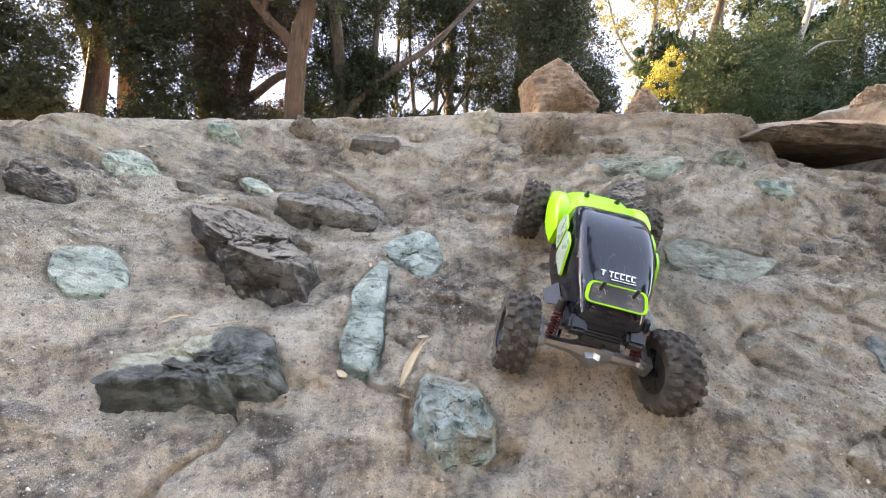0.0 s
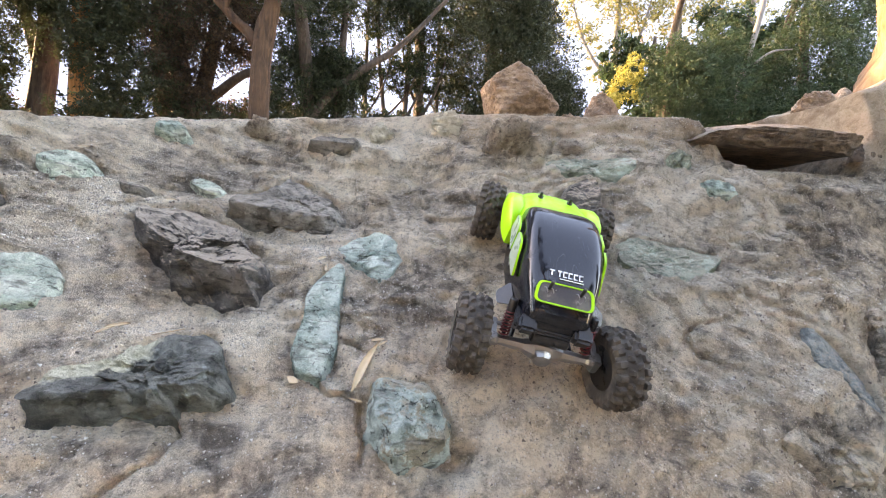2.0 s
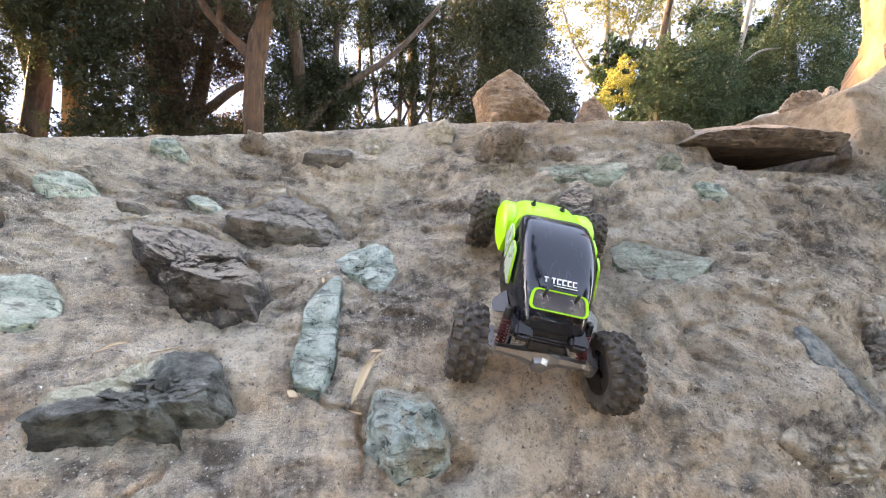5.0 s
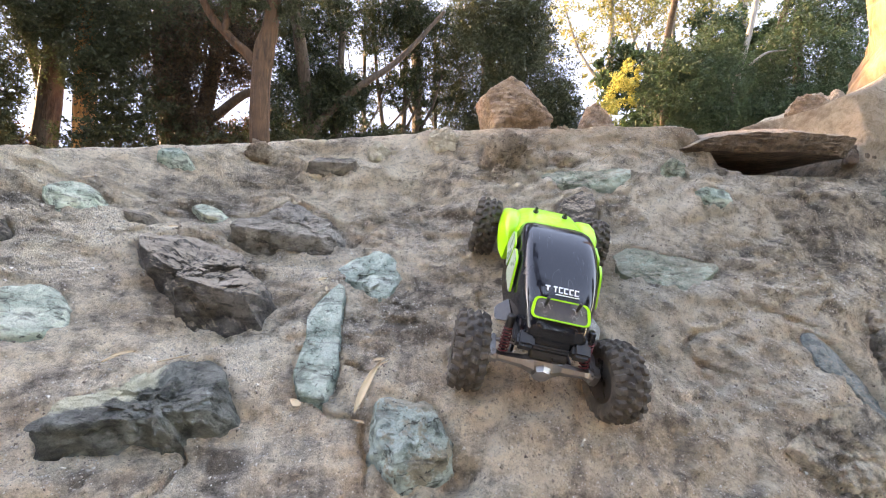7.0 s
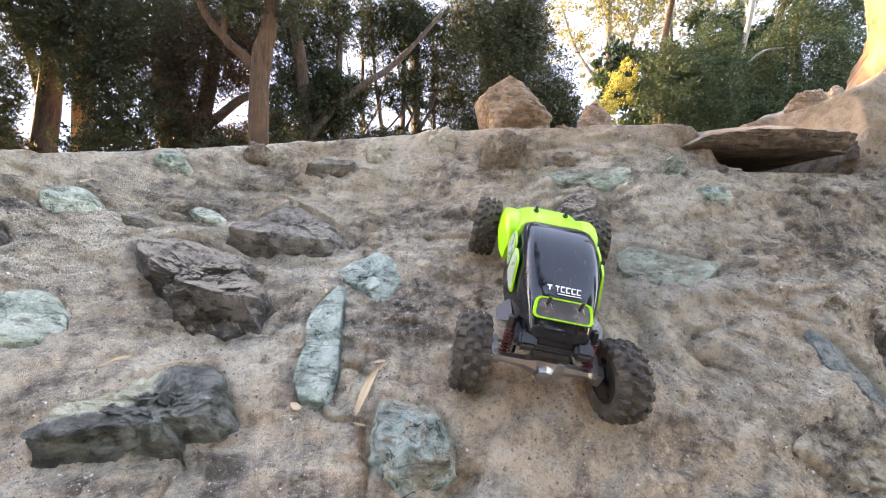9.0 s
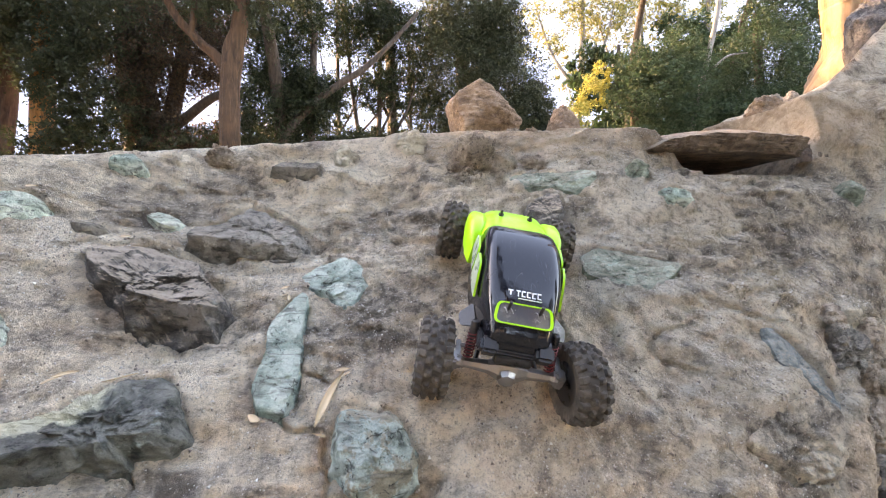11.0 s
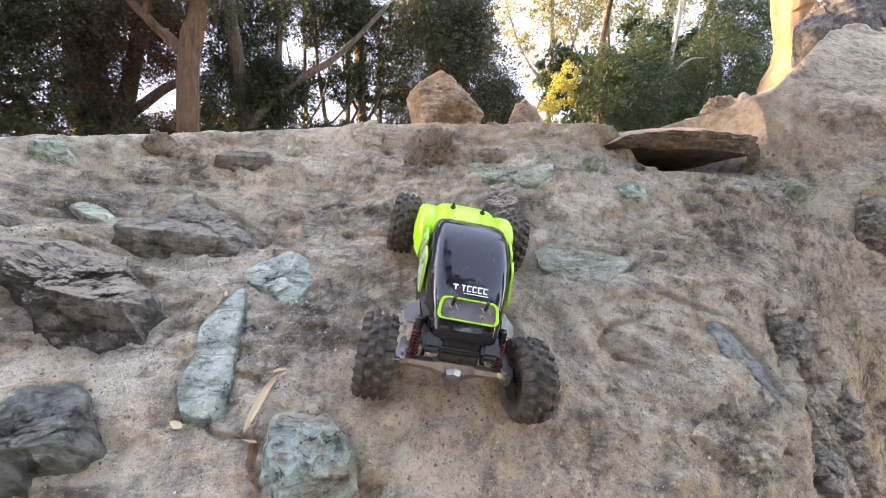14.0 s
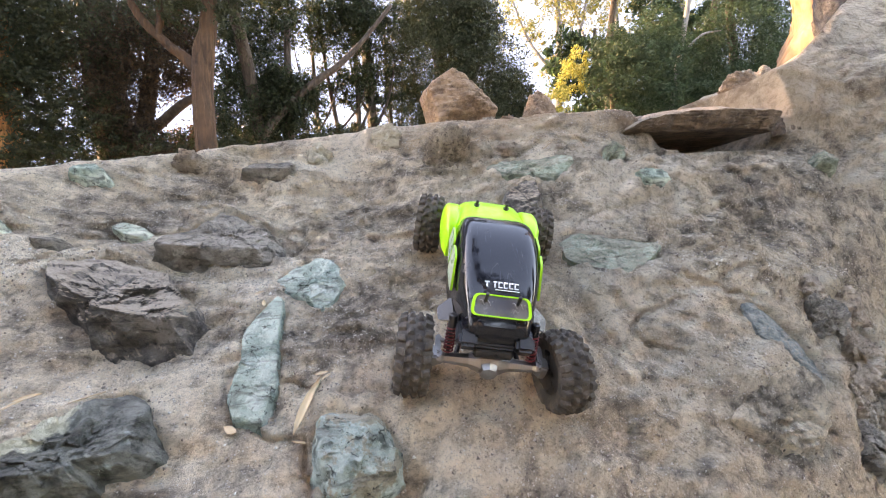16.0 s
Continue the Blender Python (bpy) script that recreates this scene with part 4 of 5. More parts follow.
# the forked tree nearest behind the crest
tree("forked tan tree trunk behind the dirt crest", [
    ([(-2.15, 5.7, 0.9), (-2.15, 5.7, 2.2), (-2.17, 5.7, 3.1), (-2.13, 5.7, 3.5), (-2.05, 5.7, 4.0), (-2.0, 5.75, 5.4)], [0.17, 0.13, 0.125, 0.13, 0.095, 0.07], BARK_TAN),
    ([(-2.2, 5.7, 3.25), (-2.36, 5.7, 3.46), (-2.58, 5.68, 3.64), (-2.85, 5.65, 3.95), (-3.1, 5.6, 4.5)], [0.08, 0.065, 0.055, 0.05, 0.035], BARK_TAN),
    ([(-2.66, 5.66, 3.72), (-2.64, 5.7, 4.0), (-2.66, 5.7, 4.5)], [0.045, 0.04, 0.03], BARK_TAN),
], [([(-2.4, 5.6, 4.7, 1.2, 1.0, 0.7), (-2.35, 5.6, 4.0, 0.35, 0.3, 0.25), (-1.75, 5.7, 4.0, 0.25, 0.2, 0.4)], 14000, 0.050, LEAF_OLIVE, 1)])
# red-barked tree and dark trees to its side
tree("tall red-barked conifer among dark foliage", [
    ([(-6.25, 8, 0.9), (-6.25, 8, 2.7), (-6.28, 8, 4.2), (-6.33, 8, 6.5)], [0.22, 0.16, 0.15, 0.1], BARK_RED),
    ([(-6.62, 8.6, 0.9), (-6.6, 8.6, 3.2), (-6.58, 8.6, 5.5)], [0.12, 0.1, 0.08], BARK_RED),
], [([(-6.2, 8.2, 5.2, 1.0, 0.8, 1.0), (-5.8, 7.6, 3.9, 0.5, 0.4, 0.7), (-5.6, 7.8, 3.0, 0.35, 0.3, 0.4), (-6.5, 7.4, 4.6, 0.5, 0.4, 0.5)], 29000, 0.061, LEAF_OLIVE, 2)])
tree("dark-trunked tree with dense drooping foliage", [
    ([(-7.15, 8.2, 0.9), (-7.1, 8.2, 2.8), (-7.0, 8.2, 4.5), (-7.0, 8.2, 6)], [0.26, 0.2, 0.17, 0.1], BARK_DARK),
], [([(-7.5, 7.3, 4.6, 1.2, 0.7, 1.3), (-8.6, 7.4, 3.6, 1.1, 0.7, 1.0), (-7.0, 7.2, 5.3, 1.0, 0.6, 0.6), (-8.0, 7.4, 2.6, 0.9, 0.5, 0.45), (-9.0, 7.6, 4.9, 0.9, 0.6, 1.0), (-7.3, 7.2, 2.7, 0.6, 0.4, 0.3), (-7.2, 7.4, 3.5, 0.5, 0.4, 0.6)], 47000, 0.061, LEAF_OLIVE, 3)])
tree("broad dark tree with brown hanging foliage", [
    ([(-4.9, 8.6, 0.9), (-4.9, 8.6, 2.9), (-5.1, 8.6, 4.4), (-5.2, 8.6, 6)], [0.42, 0.32, 0.28, 0.2], BARK_DARK),
    ([(-4.5, 8.4, 0.9), (-4.45, 8.4, 2.8), (-4.2, 8.4, 3.9), (-4.0, 8.4, 5.4)], [0.2, 0.17, 0.14, 0.09], BARK_DARK),
    ([(-4.6, 8.2, 2.9), (-3.9, 8.1, 3.35), (-3.3, 8.0, 3.75), (-2.6, 8.0, 3.95)], [0.12, 0.09, 0.07, 0.03], BARK_DARK),
], [([(-5.0, 8.0, 5.0, 1.3, 0.9, 0.9), (-5.5, 7.8, 3.9, 0.5, 0.4, 0.8), (-4.9, 7.7, 3.3, 0.6, 0.4, 0.6)], 28000, 0.061, LEAF_OLIVE, 4),
    ([(-3.9, 8.0, 4.7, 0.9, 0.7, 1.0), (-4.6, 8.0, 3.9, 0.6, 0.5, 0.8), (-3.4, 8.2, 4.4, 0.5, 0.4, 0.6), (-3.2, 8.0, 5.2, 0.7, 0.5, 0.5), (-4.3, 7.9, 3.0, 0.6, 0.4, 0.5), (-3.5, 8.0, 2.75, 0.4, 0.3, 0.2)], 38000, 0.054, LEAF_BROWN, 5)])
tree("dark green bushy tree behind the crest", [
    ([(-1.55, 7.6, 0.9), (-1.5, 7.6, 3.2), (-1.45, 7.6, 5)], [0.1, 0.08, 0.05], BARK_DARK),
], [([(-2.2, 7.4, 3.1, 0.7, 0.6, 0.8), (-2.1, 7.5, 4.1, 0.6, 0.5, 0.7), (-1.9, 7.5, 5.1, 0.8, 0.5, 0.7), (-1.5, 7.5, 3.4, 0.5, 0.5, 0.7), (-0.95, 7.5, 2.75, 0.3, 0.3, 0.3), (-1.5, 7.4, 3.6, 0.6, 0.5, 0.5)], 52000, 0.054, LEAF_DARK, 6)])
tree("slanting bare trunk among thin stems", [
    ([(-2.5, 7.2, 1.0), (-1.9, 7.2, 2.7), (-1.42, 7.2, 3.35), (-0.94, 7.2, 3.77), (-0.55, 7.2, 4.04), (-0.1, 7.2, 4.5), (0.4, 7.2, 5.1)], [0.085, 0.07, 0.066, 0.06, 0.052, 0.04, 0.025], BARK_DARK),
], [([(0.0, 8, 5.3, 0.7, 0.4, 0.4)], 3000, 0.050, LEAF_DARK, 7)])
for i, (x, y, lean_x, r) in enumerate(((-1.1, 8.6, -0.08, 0.045), (-0.55, 8.6, -0.38, 0.045), (-0.34, 8.6, 0.02, 0.055), (-0.03, 8.7, -0.04, 0.075), (0.42, 9.2, -0.1, 0.045))):
    tree("thin dark-stemmed tree with sparse leaves", [
        ([(x, y, 1.0), (x + lean_x * 0.4, y, 3.0), (x + lean_x, y, 4.6), (x + lean_x * 1.3, y, 6.2)], [r * 1.4, r, r * 0.8, r * 0.5], BARK_DARK),
        ([(x + lean_x * 0.5, y, 3.3), (x + 0.3, y - 0.1, 3.9), (x + 0.5, y - 0.1, 4.7)], [r * 0.5, r * 0.4, r * 0.2], BARK_DARK),
        ([(x + lean_x * 0.6, y, 3.6), (x - 0.3, y + 0.1, 4.2), (x - 0.45, y + 0.1, 5.0)], [r * 0.5, r * 0.35, r * 0.2], BARK_DARK),
    ], [([(x - 0.2, y - 0.3, 5.4, 0.7, 0.5, 0.7), (x + 0.2, y, 4.3, 0.5, 0.4, 0.6), (x, y, 3.2, 0.4, 0.3, 0.4)], 7200, 0.058, LEAF_DARK, 20 + i)], group="thin stemmed trees")
tree("big dense olive-green tree behind the boulder", [
    ([(1.6, 9.3, 0.9), (1.6, 9.3, 3.0), (1.5, 9.3, 6.0)], [0.25, 0.2, 0.12], BARK_DARK),
], [([(1.2, 9.0, 4.9, 1.1, 0.9, 1.3), (2.4, 9.0, 4.6, 1.0, 0.9, 1.1), (1.0, 8.9, 3.2, 0.8, 0.7, 0.8), (1.9, 8.8, 3.3, 1.0, 0.8, 0.9), (1.6, 9.0, 6.0, 1.2, 0.8, 0.7), (2.3, 9.0, 5.8, 0.7, 0.6, 0.9), (3.0, 9.1, 4.1, 0.6, 0.6, 0.7)], 105000, 0.061, LEAF_OLIVE, 8),
    ([(3.2, 9.0, 3.5, 0.55, 0.5, 0.65), (2.9, 8.9, 2.8, 0.6, 0.5, 0.4)], 14000, 0.058, LEAF_DARK, 9)])
tree("yellow sunlit bush beyond the crest", [([(4.7, 9.6, 0.9), (4.75, 9.6, 2.5), (4.8, 9.6, 3.6)], [0.06, 0.05, 0.03], BARK_DARK)],
     [([(4.25, 9.2, 3.4, 0.3, 0.4, 0.4), (4.35, 9.4, 4.1, 0.36, 0.4, 0.5), (4.75, 9.5, 4.7, 0.4, 0.4, 0.35), (4.15, 9.2, 3.0, 0.3, 0.4, 0.4), (5.0, 9.6, 5.3, 0.4, 0.4, 0.3)], 7000, 0.065, LEAF_YELLOW, 10)], name="bush")
tree("large green tree with layered foliage", [
    ([(5.9, 9.5, 0.9), (5.9, 9.5, 3.0), (5.8, 9.5, 5.4)], [0.14, 0.11, 0.07], BARK_DARK),
], [([(5.95, 9.1, 4.6, 0.9, 0.8, 0.9), (5.85, 9.1, 3.2, 0.9, 0.8, 0.8), (6.6, 9.0, 4.4, 0.8, 0.8, 1.0), (6.6, 8.9, 3.0, 0.9, 0.8, 0.7), (5.9, 9.2, 5.4, 0.7, 0.6, 0.5), (6.8, 9.2, 5.6, 0.8, 0.7, 0.7), (7.6, 9.3, 4.0, 0.7, 0.7, 1.0), (7.4, 9.2, 2.8, 0.8, 0.6, 0.6), (5.2, 9.2, 2.5, 0.7, 0.6, 0.4)], 64000, 0.061, LEAF_GREEN, 11)])
tree("white-trunked tree among green foliage", [
    ([(7.1, 9.3, 1.0), (7.2, 9.3, 3.6), (7.42, 9.1, 5.2), (7.6, 8.9, 6.6), (7.8, 8.9, 8)], [0.08, 0.066, 0.062, 0.056, 0.045], BARK_WHITE),
    ([(7.5, 8.9, 5.3), (7.8, 8.8, 5.55), (8.2, 8.7, 5.6)], [0.03, 0.025, 0.012], BARK_WHITE),
], [([(7.9, 9.4, 5.0, 0.7, 0.6, 0.8), (7.1, 9.5, 4.4, 0.6, 0.5, 0.8), (7.0, 9.3, 3.2, 0.5, 0.5, 0.6)], 12000, 0.061, LEAF_GREEN, 12)])
tree("green drooping conifer beyond the bank", [
    ([(9.2, 9.4, 0.9), (9.2, 9.4, 4), (9.1, 9.4, 7)], [0.16, 0.13, 0.08], BARK_DARK),
], [([(9.0, 9.0, 5.4, 1.1, 0.8, 1.2), (8.6, 9.0, 3.8, 1.1, 0.8, 1.1), (10.2, 9.0, 4.6, 1.1, 0.8, 1.5), (9.6, 9.0, 6.8, 1.1, 0.8, 0.7), (8.0, 9.1, 3.2, 0.7, 0.7, 0.6), (11.0, 9.2, 3.6, 1.0, 0.8, 1.0)], 84000, 0.065, LEAF_GREEN, 13)])
for i, (x, y, z) in enumerate(((6.0, 13, 8.4), (8.4, 13.5, 9.2), (10.6, 13, 9.2))):
    tree("tall airy tree with sparse yellow-green leaves", [
        ([(x, y, 0.9), (x, y, 5.0), (x + 0.15, y, 7.5), (x + 0.1, y, 10.5)], [0.16, 0.12, 0.1, 0.06], BARK_WHITE),
        ([(x + 0.1, y, 6.2), (x - 0.9, y, 7.5), (x - 1.5, y, 9.2)], [0.06, 0.045, 0.02], BARK_WHITE),
        ([(x + 0.1, y, 6.6), (x + 0.9, y, 7.9), (x + 1.3, y, 9.4)], [0.06, 0.045, 0.02], BARK_WHITE),
    ], [([(x - 1.0, y, z, 1.2, 0.8, 1.2), (x + 0.9, y, z + 0.4, 1.2, 0.8, 1.1), (x, y, z - 1.6, 0.8, 0.6, 0.8), (x - 0.2, y, z + 1.3, 1.6, 0.8, 0.8)], 6500, 0.1, LEAF_AIRY, 30 + i)], group="airy trees")
# the pale trunk on the bank
tree("smooth pale tree trunk on top of the bank", [
    ([(3.98, 3.15, 1.9), (4.0, 3.15, 2.28), (4.05, 3.15, 2.62), (4.02, 3.15, 3.0), (4.0, 3.15, 3.5), (4.1, 3.2, 6.5)], [0.45, 0.28, 0.195, 0.17, 0.165, 0.14], BARK_PALE),
], [])
# dense trees added beside the view, which keep the low sun off the crest
for i, (x, y) in enumerate(((-8.0, 5.9), (-8.6, 4.6), (-9.4, 7.2))):
    tree("dense olive-green tree added to keep the sun off the crest", [
        ([(x, y, 0.6), (x, y, 3.0), (x, y, 6.0)], [0.2, 0.16, 0.08], BARK_DARK),
    ], [([(x, y, 3.4, 1.0, 0.9, 1.2), (x, y, 5.0, 1.1, 0.9, 1.2), (x, y, 2.0, 0.9, 0.8, 0.9)], 9000, 0.16, LEAF_OLIVE, 50 + i)], group="valley trees")
# unseen trees added behind the path, blocking low sky so light falls from above
for i, (x, y) in enumerate(((-13, -1), (-11, -7), (-6, -9), (-1, -10), (4.5, -9.5), (9.5, -8), (13, -2))):
    blobs = [(x, y, 2.6, 2.8, 1.6, 2.2), (x + 0.8, y, 5.6, 2.8, 1.8, 2.0), (x - 0.6, y, 7.8, 2.4, 1.6, 1.2), (x + 0.3, y + 0.6, 1.2, 3.0, 1.2, 1.2)]
    tree("tall dense green tree added unseen to block low sky light", [([(x, y, -0.1), (x, y, 4.0), (x, y, 9.0)], [0.3, 0.24, 0.08], BARK_DARK)], [(blobs, 15000, 0.42, LEAF_DARK, 70 + i)], group="woodland edge")
# a leaning tree, added out of view for the car's windscreen to reflect
tree("tall leaning tree added unseen overhead for the shell to reflect", [([(2.6, -5.4, -0.1), (2.3, -5.0, 3.0), (1.4, -3.9, 5.4), (0.8, -2.4, 6.6), (0.4, -0.6, 7.2)], [0.22, 0.18, 0.12, 0.08, 0.03], BARK_DARK)], [([(0.4, -0.4, 7.2, 1.1, 0.9, 0.5), (0.6, 0.9, 7.6, 0.8, 0.6, 0.4), (0.6, -2.2, 7.0, 1.1, 0.9, 0.6), (1.3, -3.6, 6.4, 1.0, 0.9, 0.6)], 9000, 0.14, LEAF_DARK, 80)])
# high crowns added above the view to shade the trees behind the crest
for i, (x, y, z, r) in enumerate(((-2.3, 5.4, 6.6, 1.5), (-5.2, 7.0, 7.2, 1.9), (-8.0, 7.0, 7.0, 1.9), (-0.4, 7.2, 7.4, 1.7), (2.2, 8.6, 8.2, 2.0), (6.4, 9.4, 8.6, 1.6), (9.6, 9.4, 9.0, 1.8))):
    tree("tree added for a high unseen crown that shades those below", [([(x + 0.4, y + 2.2, 0.9), (x + 0.3, y + 1.6, z - 2.5), (x, y, z)], [0.12, 0.1, 0.04], BARK_DARK)], [([(x, y, z, r, 1.1, 0.9), (x + 0.5, y - 0.4, z + 1.0, r, 1.1, 0.8)], 3200, 0.26, LEAF_OLIVE, 90 + i)], group="canopy trees")
for i, (x, y, z, r, mat) in enumerate(((-7.4, 6.9, 2.75, 0.8, LEAF_OLIVE), (-5.3, 7.6, 2.8, 0.7, LEAF_DARK), (-3.6, 7.8, 2.6, 0.6, LEAF_OLIVE), (-0.6, 8.2, 2.8, 0.6, LEAF_DARK))):
    tree("low dark bush behind the crest", [([(x, y, 0.9), (x, y, z)], [0.03, 0.015], BARK_DARK)], [([(x, y, z, r, 0.5, 0.6), (x - 0.6, y, z - 0.2, 0.5, 0.4, 0.5), (x + 0.6, y, z - 0.1, 0.5, 0.4, 0.45)], 6000, 0.06, mat, 110 + i)], name="bush", group="bushes")
for i, (x, y, z) in enumerate(((8.6, 12.0, 3.4), (11.0, 12.0, 3.8), (13.4, 12.2, 4.4), (7.0, 12.4, 5.6), (10.2, 12.6, 6.8))):
    tree("green leafy tree in the second row beyond the bank", [([(x, y, 0.6), (x, y, z), (x + 0.1, y, z + 2.0)], [0.14, 0.1, 0.05], BARK_DARK)], [([(x, y, z, 1.3, 0.8, 1.2), (x - 0.7, y, z + 1.2, 1.0, 0.7, 0.8), (x + 0.8, y, z + 0.9, 1.0, 0.7, 0.9), (x, y, z - 1.3, 1.2, 0.7, 0.7)], 8500, 0.19, LEAF_GREEN, 130 + i)], group="second row of trees")
for i, (x, y, z, r, mat) in enumerate(((-9.2, 8.4, 3.0, 0.9, LEAF_DARK), (-8.0, 7.9, 2.6, 0.6, LEAF_BROWN), (-6.5, 9.2, 2.9, 0.6, LEAF_DARK), (-4.0, 9.0, 2.9, 0.7, LEAF_BROWN), (-3.3, 9.2, 3.3, 0.55, LEAF_BROWN), (-0.3, 9.8, 3.2, 0.7, LEAF_DARK))):
    tree("low dark bush behind the crest", [([(x, y, 0.9), (x, y, z)], [0.03, 0.015], BARK_DARK)], [([(x, y, z, r, 0.5, 0.7), (x - 0.6, y, z - 0.3, 0.5, 0.4, 0.5), (x + 0.6, y, z - 0.2, 0.5, 0.4, 0.45)], 6000, 0.075, mat, 150 + i)], name="bush", group="bushes")


# ---- the model crawler ----
def plain(name, col, rough, metal=0.0, coat=0.0, dust=0.0, dust_scale=40, scratched=0.0):
    m, n, l, b = material(name, rough)
    b.inputs["Metallic"].default_value, b.inputs["Coat Weight"].default_value = metal, coat
    f = noise_node(n, l, dust_scale, 6, 0.65)
    c = mix(n, l, ramp(n, l, f, (0.42, grey(0)), (0.68, grey(dust))), col, (0.30, 0.25, 0.2))
    if scratched:
        # fine pale scratches, in patches
        where = n.new("ShaderNodeTexCoord")
        for turn, size in ((0.6, 26), (-0.5, 34), (1.5, 30)):
            mp = n.new("ShaderNodeMapping")
            mp.inputs["Rotation"].default_value, mp.inputs["Scale"].default_value = (0.3, 0, turn), (1, 0.04, 1)
            l.new(where.outputs["Object"], mp.inputs[0])
            t = n.new("ShaderNodeTexNoise")
            t.inputs["Scale"].default_value, t.inputs["Detail"].default_value = size * 2.2, 1
            l.new(mp.outputs[0], t.inputs["Vector"])
            line = ramp(n, l, math_node(n, l, "ABSOLUTE", math_node(n, l, "SUBTRACT", t.outputs["Fac"], 0.5)), (0.0, grey(scratched)), (0.007, grey(0)))
            line = math_node(n, l, "MULTIPLY", line, ramp(n, l, noise_node(n, l, size, 2), (0.56, grey(0)), (0.64, grey(1))))
            c = mix(n, l, line, c, (0.5, 0.5, 0.5))
    l.new(c, b.inputs["Base Color"])
    l.new(ramp(n, l, f, (0.4, grey(rough)), (0.75, grey(min(1, rough + 0.35 * (dust > 0))))), b.inputs["Roughness"])
    return m


RUBBER = plain("dusty_rubber", (0.040, 0.033, 0.027), 0.85, dust=0.26, dust_scale=60)
SHELL = plain("glossy_black_shell", (0.006, 0.007, 0.011), 0.03, dust=0.004, dust_scale=45, scratched=0.14)
LIME = plain("lime_paint", (0.31, 0.78, 0.012), 0.3, coat=0.3, dust=0.06)
STEEL = plain("worn_aluminium", (0.34, 0.33, 0.32), 0.34, metal=1.0, dust=0.12)
BLACK = plain("black_nylon", (0.008, 0.008, 0.009), 0.25, dust=0.07)
RED = plain("red_spring", (0.16, 0.008, 0.012), 0.35, dust=0.2)
PANE = plain("scuffed_clear_panel", (0.075, 0.075, 0.085), 0.1, coat=0.3, dust=0.3, dust_scale=30, scratched=0.4)
SIDE_PANE = plain("pale_green_film", (0.28, 0.36, 0.26), 0.25, dust=0.2)
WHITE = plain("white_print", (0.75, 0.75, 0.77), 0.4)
HALF_BASE, HALF_TRACK, AXLE = 0.1525, 0.1044, 0.056


def join(*pieces):
    """One bmesh out of (verts, faces) pieces."""
    verts, faces = [], []
    for v, f in pieces:
        at = len(verts)
        verts += [tuple(p) for p in v]
        faces += [tuple(at + i for i in q) for q in f]
    return verts, faces


def box(sx, sy, sz, m=Matrix.Identity(4), bevel=0.0015):
    bm = bmesh.new()
    bmesh.ops.create_cube(bm, size=1)
    bmesh.ops.scale(bm, vec=(sx, sy, sz), verts=bm.verts)
    if bevel:
        bmesh.ops.bevel(bm, geom=bm.edges[:], offset=bevel, segments=2, affect="EDGES")
    bmesh.ops.transform(bm, matrix=m, verts=bm.verts)
    bm.verts.index_update()
    out = [v.co.copy() for v in bm.verts], [tuple(v.index for v in f.verts) for f in bm.faces]
    bm.free()
    return out


def lathe(profile, sides, axis="X", m=Matrix.Identity(4)):
    """A turned shape from (along, radius) pairs."""
    verts = []
    for a, r in profile:
        for k in range(sides):
            t = 2 * math.pi * k / sides
            c, s = r * math.cos(t), r * math.sin(t)
            verts.append(m @ Vector({"X": (a, c, s), "Y": (c, a, s), "Z": (c, s, a)}[axis]))
    faces = [tuple(f) for f in quads(len(profile), sides, True)]
    faces += [tuple(range(sides)), tuple(range((len(profile) - 1) * sides, len(profile) * sides))]
    return verts, faces


def rod(a, b, r, sides=10):
    a, b = Vector(a), Vector(b)
    m = Matrix.Translation(a) @ (b - a).to_track_quat("Z", "Y").to_matrix().to_4x4()
    n = (b - a).length
    return lathe([(0, r * 0.7), (r * 0.3, r), (n - r * 0.3, r), (n, r * 0.7)], sides, "Z", m)


def part(name, piece, mat, parent, label="", smooth=True):
    ob = mesh_object(name, *piece, mat, parent, False, label)
    bm = bmesh.new()
    bm.from_mesh(ob.data)
    bmesh.ops.recalc_face_normals(bm, faces=bm.faces)
    bm.to_mesh(ob.data)
    bm.free()
    if smooth:
        ob.data.shade_smooth()
        ob.data.set_sharp_from_angle(angle=radians(38))
    return ob


